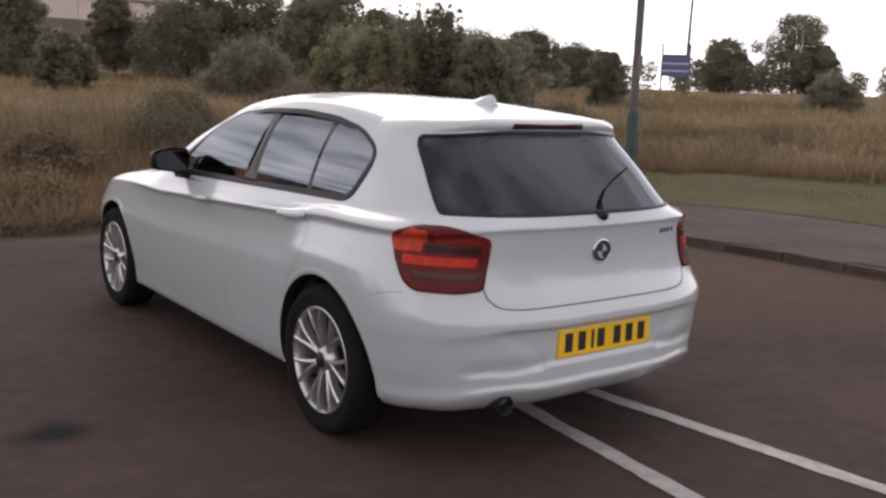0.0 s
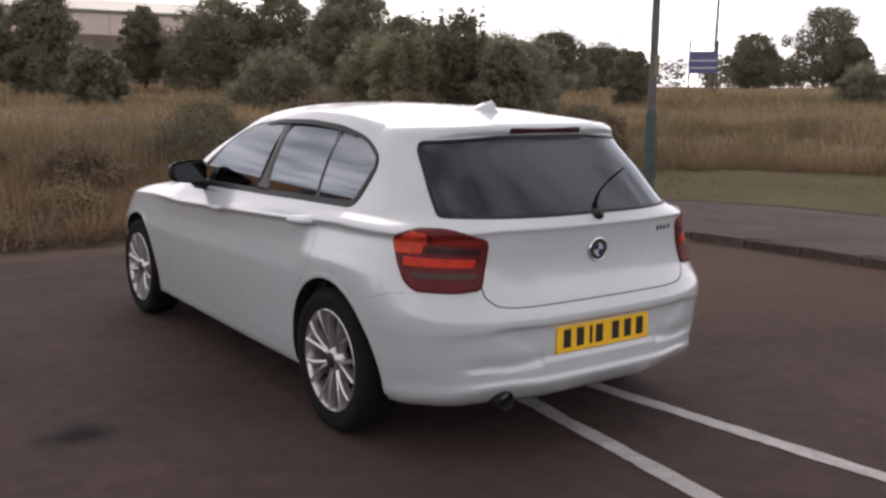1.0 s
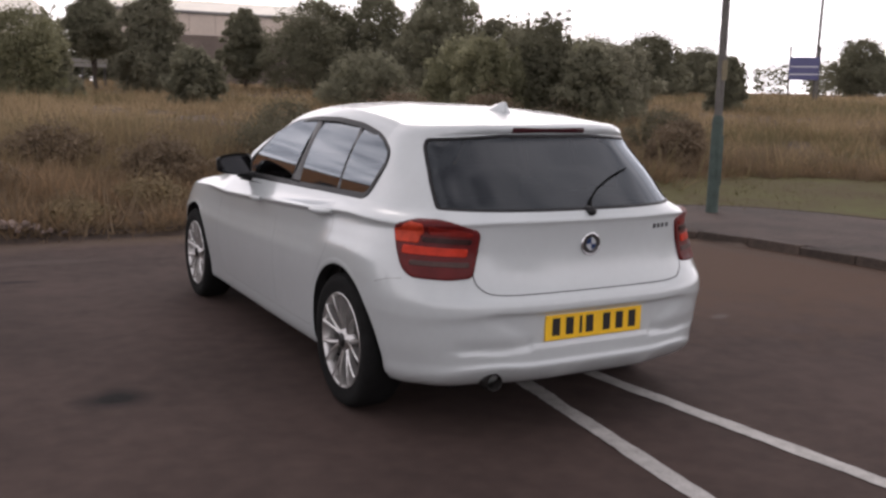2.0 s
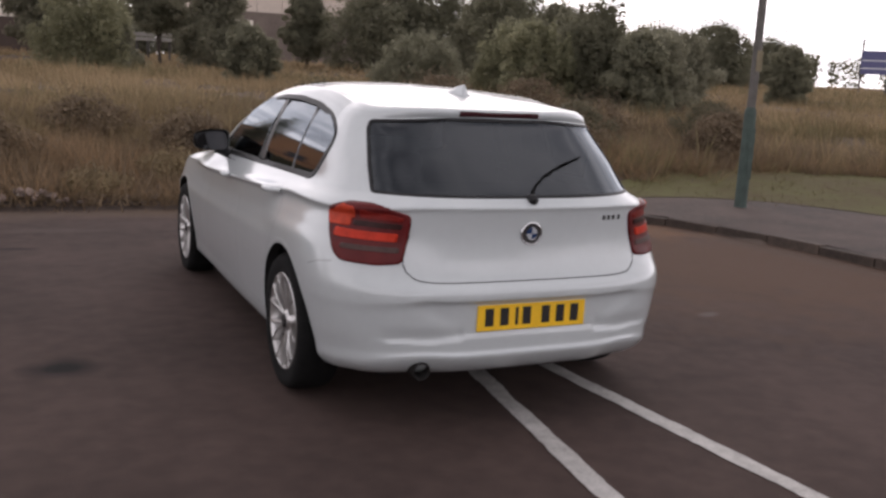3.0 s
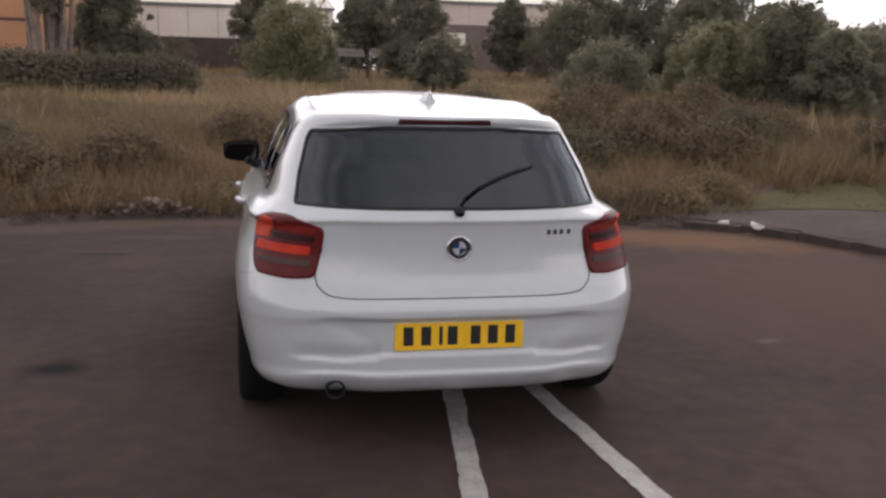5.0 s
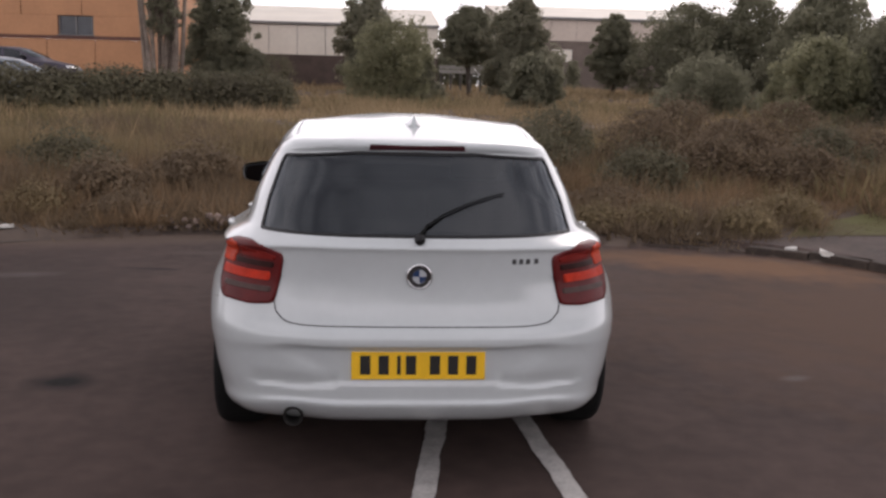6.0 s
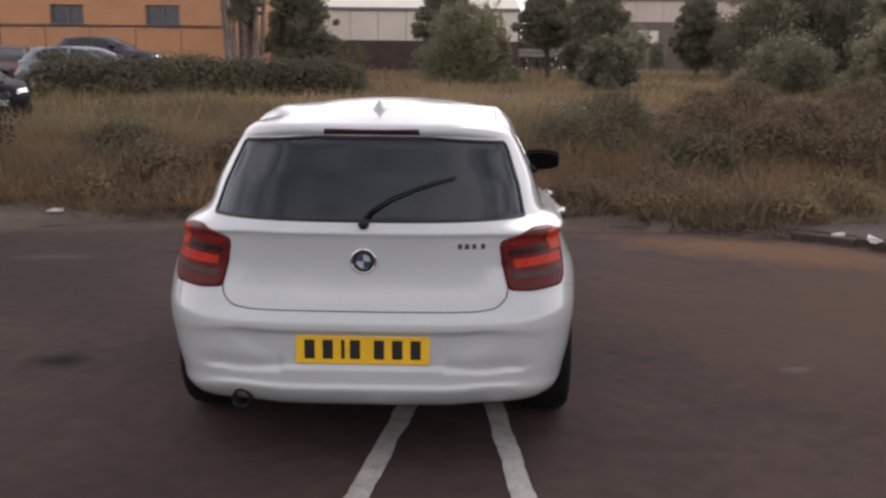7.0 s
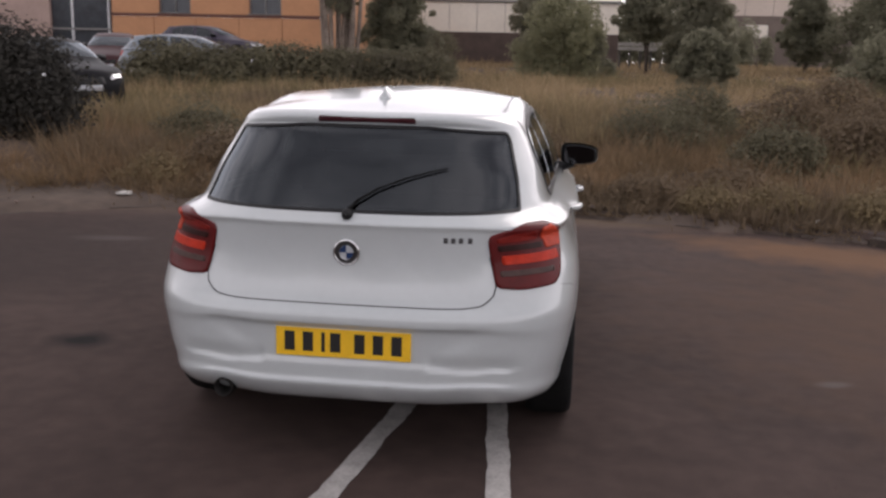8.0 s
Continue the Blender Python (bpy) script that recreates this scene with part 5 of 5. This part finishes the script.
        # tail lamps: base lens and lamp bands, round each rear corner
        for s in (-1, 1):
            at_ = corner_at(s)
            ang = lambda x, y: math.atan2(abs(x) - 0.30, 0.62 - y)
            out = [(ang(0.520, 0.115), 0.908), (ang(0.60, 0.15), 0.934), (ang(0.665, 0.21), 0.947), (ang(0.72, 0.30), 0.945), (ang(0.752, 0.408), 0.915), (ang(0.777, 0.365), 0.83),
                   (ang(0.786, 0.30), 0.745), (ang(0.775, 0.25), 0.712), (ang(0.66, 0.135), 0.706), (ang(0.563, 0.10), 0.716), (ang(0.545, 0.105), 0.80)]
            lamp = patch("tail_lamp", close_set(rounded(out, 0.035, 4), 0.04), at_, 0.008, M_REDDARK, body, "dark red wraparound tail lamp lens", 14)
            a0, a1 = ang(0.545, 0.11), ang(0.75, 0.27)
            am = ang(0.70, 0.21)

            def band(bname, pts, mat, blabel):
                patch(bname, close_set(rounded(pts, 0.012, 3), 0.03), at_, 0.0105, mat, lamp, blabel, 10, 0.0, 0.006)
            band("lamp_band", [(a0 + 0.03, 0.884), (am + 0.03, 0.888), (am + 0.03, 0.926), (a0 + 0.16, 0.917), (a0 + 0.02, 0.898)], M_REDMID, "deep red light band")
            band("lamp_band", [(a0 + 0.04, 0.852), (a1 - 0.06, 0.855), (a1 - 0.06, 0.877), (a0 + 0.03, 0.874)], M_SMOKE, "smoked dark band")
            band("lamp_band", [(a0 + 0.07, 0.801), (a1 + 0.10, 0.803), (a1 + 0.10, 0.838), (a0 + 0.06, 0.835)], M_RED, "bright red light band")
            band("lamp_band", [(a0 + 0.05, 0.757), (a1 + 0.02, 0.760), (a1 + 0.02, 0.780), (a0 + 0.05, 0.779)], M_CLEAR, "dark grey reversing band")
            # indicator lens; a reflection on this corner is put into its bright colour
            band("indicator", [(am + 0.07, 0.884), (a1 - 0.04, 0.883), (a1 - 0.03, 0.849), (a1 + 0.18, 0.848), (a1 + 0.22, 0.90), (a1 + 0.05, 0.932), (am + 0.07, 0.927)], M_AMBER, "indicator corner, its orange-red brightened by a painted reflection")
            ribbon("bumper_gap", [(0.98, 0.704), (1.12, 0.692), (1.24, 0.668)], at_, 0.0035, 0.0008, M_GAP, bumper, "thin dark panel gap", step=0.02)

        # number plate with its characters as plain bars
        plate = part("number_plate", boxed(-0.26, 0.26, -0.004, 0.006, 0.4375, 0.5485, 0.002), M_PLATE, bumper, "yellow rear number plate")
        for x in (-0.192, -0.121, -0.062, -0.015, 0.078, 0.149, 0.220):
            wide_ = 0.014 if x == -0.062 else 0.040
            part("plate_bar", boxed(x - wide_ / 2 - 0.014, x + wide_ / 2 - 0.014, -0.0062, -0.0035, 0.458, 0.534, 0.001), M_INK, plate, "black character bar")

        # round emblem: chrome ring, dark ring, four plain quarters
        c, nrm = rear_at(0, 0.836)
        q = nrm.to_track_quat("Z", "Y").to_matrix().to_4x4()
        em = from_arrays("emblem", *lathe([(0.001, 0.001), (0.041, 0.001), (0.041, 0.006), (0.037, 0.009), (0.035, 0.008), (0.034, 0.0055), (0.001, 0.0055)], 40, "z"), M_CHROME, gate, "round emblem with chrome rim", True)
        em.matrix_local = Matrix.Translation(c) @ q @ Matrix.Scale(1.25, 4)
        from_arrays("emblem_ring", *lathe([(0.0225, 0.0058), (0.0228, 0.0075), (0.0345, 0.0075), (0.0347, 0.0058)], 40, "z"), M_INK, em, "black emblem ring")
        for k in range(4):
            a0_ = math.pi / 2 * k
            arc = [(0.0205 * math.cos(a0_ + math.pi / 2 * j / 8), 0.0205 * math.sin(a0_ + math.pi / 2 * j / 8)) for j in range(9)]
            vv = [(0, 0, 0.0078)] + [(x, y, 0.0078) for x, y in arc] + [(0, 0, 0.0055)] + [(x, y, 0.0055) for x, y in arc]
            ff = [(0, j + 1, j + 2) for j in range(8)] + [(j + 1, j + 11, j + 12, j + 2) for j in range(8)]
            from_arrays("emblem_quarter", vv, ff, M_BLUE if k % 2 else M_WHITE, em)

        # model badge as plain bars
        for x in (0.372, 0.400, 0.428, 0.462):
            c, nrm = rear_at(x, 0.894)
            b = part("badge_bar", boxed(-0.008, 0.008, -0.003, 0.002, -0.010, 0.010, 0.001), M_GREYMETAL, gate, "grey metal badge bar")
            b.matrix_local = Matrix.Translation(c) @ nrm.to_track_quat("-Y", "Z").to_matrix().to_4x4()

        # wiper
        c, nrm = rear_at(0, 0.985)
        piv = from_arrays("wiper_pivot", *lathe([(0.001, -0.03), (0.017, -0.028), (0.021, -0.012), (0.023, 0.012)], 20, "y"), M_BLACK, gate, "black wiper pivot", True)
        piv.matrix_local = Matrix.Translation(c + Vector((0, -0.004, -0.006)))
        arm = [(0.0, 0.985), (0.03, 1.02), (0.10, 1.062), (0.20, 1.10), (0.29, 1.125), (0.35, 1.138)]
        pts = [rear_at(*q)[0] + rear_at(*q)[1] * (0.010 - 0.004 * k / 5) for k, q in enumerate(arm)]
        from_arrays("wiper_arm", *tube(pts, [0.008, 0.0055, 0.0042, 0.0038, 0.0034, 0.003], 8), M_RUBBER, gate, "black rear wiper arm", True)

        # high brake lamp under the spoiler's lip
        hb = [(-0.20, 1.302), (0.20, 1.302), (0.196, 1.324), (-0.196, 1.324)]
        patch("high_brake_lamp", rounded(hb, 0.006, 3), rear_at, 0.003, M_BRAKE, gate, "dark red high brake lamp", 3)

        # shark-fin aerial
        fin = bmesh.new()
        rings = []
        for y, h, w_ in ((0.755, 0.0, 0.022), (0.762, 0.046, 0.008), (0.780, 0.058, 0.008), (0.83, 0.046, 0.018), (0.89, 0.024, 0.026), (0.955, 0.0, 0.018)):
            z0 = float(roof_line(y)) - 0.006
            rings.append([fin.verts.new((x * w_ * 1.5, y, z0 + h * zz)) for x, zz in ((-1.6, 0), (-1, 0.45), (-0.35, 0.95), (0, 1), (0.35, 0.95), (1, 0.45), (1.6, 0))])
        for a, b in zip(rings, rings[1:]):
            for k in range(6):
                fin.faces.new((a[k], b[k], b[k + 1], a[k + 1]))
        fin.faces.new(rings[0])
        bmesh.ops.recalc_face_normals(fin, faces=fin.faces[:])
        part("aerial_fin", fin, paint, body, "white shark-fin aerial", True)

        # roof channels
        for s in (-1, 1):
            pts = [Vector((s * np.interp(y, [0.62, 0.9, 1.9, 2.3], [0.515, 0.53, 0.532, 0.50]), y, 0)) for y in np.linspace(0.72, 1.9, 30)]
            v, f = [], []
            for i, p in enumerate(pts):
                for dx in (-0.002, 0.002):
                    hit = tree.ray_cast(Vector((p.x + dx, p.y, 3)), Vector((0, 0, -1)))
                    v.append(hit[0] + hit[1] * 0.002)
            f = [(2 * i, 2 * i + 1, 2 * i + 3, 2 * i + 2) for i in range(len(pts) - 1)]
            from_arrays("roof_channel", v, f, M_GAP, body, "thin grey roof channel", True)

        # exhaust tailpipe
        pipe = [(0.001, 0.13), (0.030, 0.13), (0.031, 0.0), (0.036, -0.004), (0.039, 0.004), (0.039, 0.20)]
        e = from_arrays("tailpipe", *lathe(pipe, 28, "y"), M_PIPE, car, "sooty round exhaust tailpipe", True)
        e.matrix_local = Matrix.Translation((-0.487, 0.03, 0.276))

    else:
        # headlamps, grille, tail lamps and plates of the parked cars
        def front_at(x, z):
            hit = tree.ray_cast(Vector((x, 8, z)), Vector((0, -1, 0)))
            return hit[0], hit[1]
        for s in (-1, 1):
            patch("headlamp", rounded([(s * x, z) for x, z in ((0.44, 0.60), (0.74, 0.64), (0.72, 0.73), (0.46, 0.70))], 0.03), front_at, 0.006, M_CHROME, body, "clear headlamp", 4)
            patch("tail_lamp", rounded([(s * x, z) for x, z in ((0.53, 0.72), (0.74, 0.72), (0.73, 0.90), (0.53, 0.89))], 0.03), rear_at, 0.006, M_RED, body, "red tail lamp", 4)
        patch("grille", rounded([(-0.34, 0.52), (0.34, 0.52), (0.30, 0.66), (-0.30, 0.66)], 0.03), front_at, 0.004, M_BLACK, body, "black grille", 4)
        patch("lower_intake", rounded([(-0.5, 0.28), (0.5, 0.28), (0.46, 0.38), (-0.46, 0.38)], 0.03), front_at, 0.004, M_BLACK, body, "black lower intake", 4)
        patch("number_plate", [(-0.26, 0.40), (0.26, 0.40), (0.26, 0.51), (-0.26, 0.51)], front_at, 0.008, M_WHITE, body, "white front number plate", 3)

    # door handles, mirrors
    for s in (-1, 1):
        at_ = side_at(s)
        if detail:
            for key, y, z in (("r", 0.985, 0.902), ("f", 1.93, 0.870)):
                p0 = [at_(y + 0.0 + 0.19 * k / 6, z - 0.006 * k / 6) for k in range(7)]
                lift = (0.002, 0.018, 0.023, 0.024, 0.023, 0.018, 0.002)
                pts = [g[0] + Vector((s, 0, 0)) * h for g, h in zip(p0, lift)]
                from_arrays("handle", *tube(pts, [0.010, 0.014, 0.015, 0.015, 0.015, 0.014, 0.010], 10), paint, doors[(key, s)], "white pull handle", True)
        # mirror: a rounded shell with a dark back and its glass
        mv, mf = [], []
        prof = [(0.0, 0.0), (0.012, 0.9), (0.05, 1.0), (0.10, 0.92), (0.145, 0.62), (0.165, 0.05)]
        n = 20
        for d_, k in prof:
            for j in range(n):
                a = 2 * math.pi * j / n
                cx_, sz_ = math.copysign(abs(math.cos(a)) ** 0.42, math.cos(a)), math.copysign(abs(math.sin(a)) ** 0.42, math.sin(a))
                taper = 1 - 0.22 * (cx_ > 0) * abs(cx_)
                mv.append((s * (0.108 * k * cx_), d_ - 0.02 * cx_, 0.064 * k * sz_ * taper - 0.012 * cx_ * 0))
        for i in range(len(prof) - 1):
            for j in range(n):
                a, b = i * n + j, i * n + (j + 1) % n
                mf.append((a, b, b + n, a + n) if s > 0 else (b, a, a + n, b + n))
        mir = from_arrays("mirror", mv, mf, M_BLACK, doors[("f", s)], "black door mirror housing", True)
        mir.matrix_local = pose(s * 0.882, 2.40, 1.024, 0, 0, s * 3)
        cap = [(x * 1.02, y - 0.034, z * 1.03 + 0.004) for x, y, z in mv[2 * n:]]
        from_arrays("mirror_cap", cap, mf[:n * (len(prof) - 3)], paint, mir, "body-coloured mirror cap", True)
        if detail:
            gl = [(0.93 * x, 0.004 + 0.0 * y, 0.93 * z) for x, y, z in mv[n:2 * n]]
            from_arrays("mirror_glass", [(x, -0.024 - 0.09 * z, z) for x, y, z in gl], [tuple(range(n))], M_MIRROR, mir, "mirror glass")
        from_arrays("mirror_foot", *tube([(s * 0.73, 2.44, 0.945), (s * 0.79, 2.44, 0.95), (s * 0.85, 2.43, 0.975)], [0.04, 0.03, 0.028], 10), M_BLACK, doors[("f", s)], "black mirror foot", True)

    # wheels: tyre, rim, spokes, hub; arches and wells
    for s in (-1, 1):
        for yw in (REAR_AXLE, FRONT_AXLE):
            wheel = from_arrays("wheel", *lathe([(0.222, 0.09), (0.27, 0.102), (0.298, 0.098), (0.312, 0.08), (0.318, 0.05), (0.318, -0.05), (0.312, -0.08), (0.298, -0.098), (0.222, -0.09)], 64), M_TYRE, car, "black rubber tyre", True)
            wheel.matrix_local = pose(s * 0.772, yw, WHEEL_Z, 0, 0, 0 if s > 0 else 180)
            if not detail:
                from_arrays("rim", *lathe([(0.222, 0.09), (0.215, 0.06), (0.05, 0.085), (0.001, 0.085)], 32), M_RIM, wheel, "silver wheel rim", True)
                continue
            rim = from_arrays("rim", *lathe([(0.227, 0.089), (0.224, 0.095), (0.219, 0.093), (0.214, 0.076), (0.205, 0.02), (0.20, -0.09)], 64), M_RIM, wheel, "silver alloy rim", True)
            from_arrays("brake_disc", *lathe([(0.20, -0.02), (0.15, 0.0), (0.06, 0.012), (0.001, 0.012)], 40), M_RIM_DARK, wheel, "dusty brake disc", True)
            from_arrays("hub", *lathe([(0.001, 0.088), (0.032, 0.087), (0.036, 0.080), (0.056, 0.072), (0.062, 0.03)], 32), M_RIM, rim, "silver hub", True)
            from_arrays("hub_cap", *lathe([(0.001, 0.0915), (0.031, 0.0905), (0.035, 0.084)], 24), M_INK, rim, "dark hub cap", True)
            for k in range(7):
                for lean in (-0.11, 0.11):
                    a0, a1 = 2 * math.pi * k / 7 + lean * 0.6, 2 * math.pi * k / 7 + lean * 2.0
                    v, f = [], []
                    for i in range(5):
                        t = i / 4
                        r = 0.048 + (0.219 - 0.048) * t
                        a = a0 + (a1 - a0) * t
                        w_ = 0.0105 + 0.002 * abs(t - 0.5)
                        xo = 0.074 + 0.024 * math.sin(t * 1.6)
                        ca, sa = math.cos(a), math.sin(a)
                        for u, xx in ((-1, xo - 0.034), (-0.75, xo - 0.004), (0, xo), (0.75, xo - 0.004), (1, xo - 0.034)):
                            v.append((xx, r * ca - u * w_ * sa, r * sa + u * w_ * ca))
                    for i in range(4):
                        for q in range(4):
                            f.append((i * 5 + q, i * 5 + q + 1, i * 5 + q + 6, i * 5 + q + 5))
                    from_arrays("spoke", v, f, M_RIM, rim)
        # arch lips and wells
        at_ = side_at(s)
        for yw in (REAR_AXLE, FRONT_AXLE):
            v, f = [], []
            angles = np.linspace(radians(-16), radians(190 if yw == REAR_AXLE else 196), 56)
            for a in angles:
                ring = []
                for r, h in ((ARCH_R + 0.016, 0.0004), (ARCH_R + 0.010, 0.002), (ARCH_R - 0.004, 0.003), (ARCH_R - 0.010, 0.0)):
                    y, z = yw + r * math.cos(a), max(WHEEL_Z + r * math.sin(a), 0.213)
                    g = at_(y, z)
                    px_ = g[0].x if g[0] is not None and abs(g[0].x) > 0.74 else s * 0.84
                    ring.append(Vector((px_ + s * h, y, z)))
                ring.append(ring[-1] - Vector((s * 0.05, 0, 0)))
                v += ring
            edge_f = []
            for i in range(len(angles) - 1):
                for k in range(4):
                    (f if k < 3 else edge_f).append((i * 5 + k, i * 5 + k + 1, i * 5 + k + 6, i * 5 + k + 5) if s < 0 else (i * 5 + k + 1, i * 5 + k, i * 5 + k + 5, i * 5 + k + 6))
            from_arrays("arch_lip", v, f, paint, body, "rolled wheel-arch lip", True)
            from_arrays("arch_edge", v, edge_f, M_UNDER, body, "black inner edge of the wheel arch", True)
            well = []
            wf_ = []
            for i, a in enumerate(np.linspace(radians(-25), radians(205), 30)):
                for xx in (0.79, 0.50):
                    well.append((s * xx, yw + (ARCH_R + 0.012) * math.cos(a), max(0.275, WHEEL_Z + (ARCH_R + 0.012) * math.sin(a))))
            wf_ = [(2 * i, 2 * i + 1, 2 * i + 3, 2 * i + 2) for i in range(29)] + [tuple(range(1, 60, 2))]
            from_arrays("wheel_well", well, wf_, M_UNDER, body, "black wheel-well liner", True)
    # dark floor, so that no light leaks through underneath
    part("floor_pan", boxed(-0.60, 0.60, 0.50, 3.9, 0.19, 0.27, 0.01), M_UNDER, car, "black floor pan")
    if detail:
        # unseen block, added to keep low light off the road below the tail
        part("rear_valance", boxed(-0.60, 0.60, 0.24, 0.49, 0.200, 0.26, 0.02), M_UNDER, car, "black valance added under the tail to deepen its shadow")

    # cabin
    def soft_box(pname, x0, x1, y0, y1, z0, z1, tilt, plabel, bev=0.05):
        b = boxed((x0 - x1) / 2, (x1 - x0) / 2, (y0 - y1) / 2, (y1 - y0) / 2, 0, z1 - z0, bev)
        o = part(pname, b, M_SEAT, car, plabel, True)
        o.matrix_local = pose((x0 + x1) / 2, (y0 + y1) / 2, z0, tilt, 0, 0)
        return o
    if detail:
        for x in (-0.36, 0.36):
            soft_box("seat_cushion", x - 0.25, x + 0.25, 1.75, 2.25, 0.32, 0.52, 6, "black cloth seat cushion")
            soft_box("seat_back", x - 0.25, x + 0.25, 1.62, 1.76, 0.48, 1.08, 14, "black cloth seat back")
            soft_box("headrest", x - 0.13, x + 0.13, 1.45, 1.55, 1.09, 1.24, 10, "black headrest", 0.035)
        soft_box("rear_bench", -0.62, 0.62, 0.95, 1.4, 0.34, 0.54, 4, "black cloth rear bench")
        soft_box("rear_backrest", -0.60, 0.60, 0.80, 0.92, 0.45, 0.93, 16, "black cloth rear backrest")
        for x in (-0.36, 0.36):
            soft_box("headrest", x - 0.12, x + 0.12, 0.68, 0.76, 1.0, 1.12, 12, "black headrest", 0.03)
        soft_box("parcel_shelf", -0.55, 0.55, 0.34, 0.74, 0.955, 0.97, 0, "black parcel shelf", 0.004)
        for x in (-0.775, 0.775):
            soft_box("door_card", x - 0.015, x + 0.015, 0.98, 2.62, 0.34, 0.93, 0, "dark inner door card", 0.01)
        soft_box("dashboard", -0.68, 0.68, 2.62, 3.1, 0.6, 0.93, 0, "black dashboard")
    car.matrix_world = m
    return car

build_car("hatchback", "white five-door hatchback parked on the asphalt, seen from its tail", M_PAINT, Matrix())


def lot_z(y):
    return 0.5 + 0.065 * min(max(y - 19, 0), 20)


build_car("parked_car", "dark grey hatchback parked beside the clipped hedge", M_DARKGREY, pose(-11.2, 16.4, 0.512, 0, 0, 226), False, "cars in the car park")
build_car("parked_car", "silver-blue hatchback parked behind the low hedge", M_SILVER, pose(-12.5, 24.0, lot_z(24) + 0.012, 0, -2.5, -92), False, "cars in the car park")
build_car("parked_car", "dark maroon hatchback parked in the second row", M_DARKRED, pose(-15.4, 29.5, lot_z(29) - 0.1, -3, 0, 200), False, "cars in the car park")
build_car("parked_car", "dark violet hatchback parked before the orange building", M_PURPLE, pose(-15.6, 33.5, lot_z(33.5) + 0.012, 0, -2.5, -90), False, "cars in the car park")
rows_ = ((7.8, -6.2), (19, -10.8), (39, -19.2))
lot = from_arrays("car_park", [p for y, x in rows_ for p in ((-40, y, lot_z(y) + 0.012), (x, y, lot_z(y) + 0.012))], [(0, 1, 3, 2), (2, 3, 5, 4)], M_PAVE)
tagged(lot, "gently rising asphalt of the car park", "car park", kind="structure")
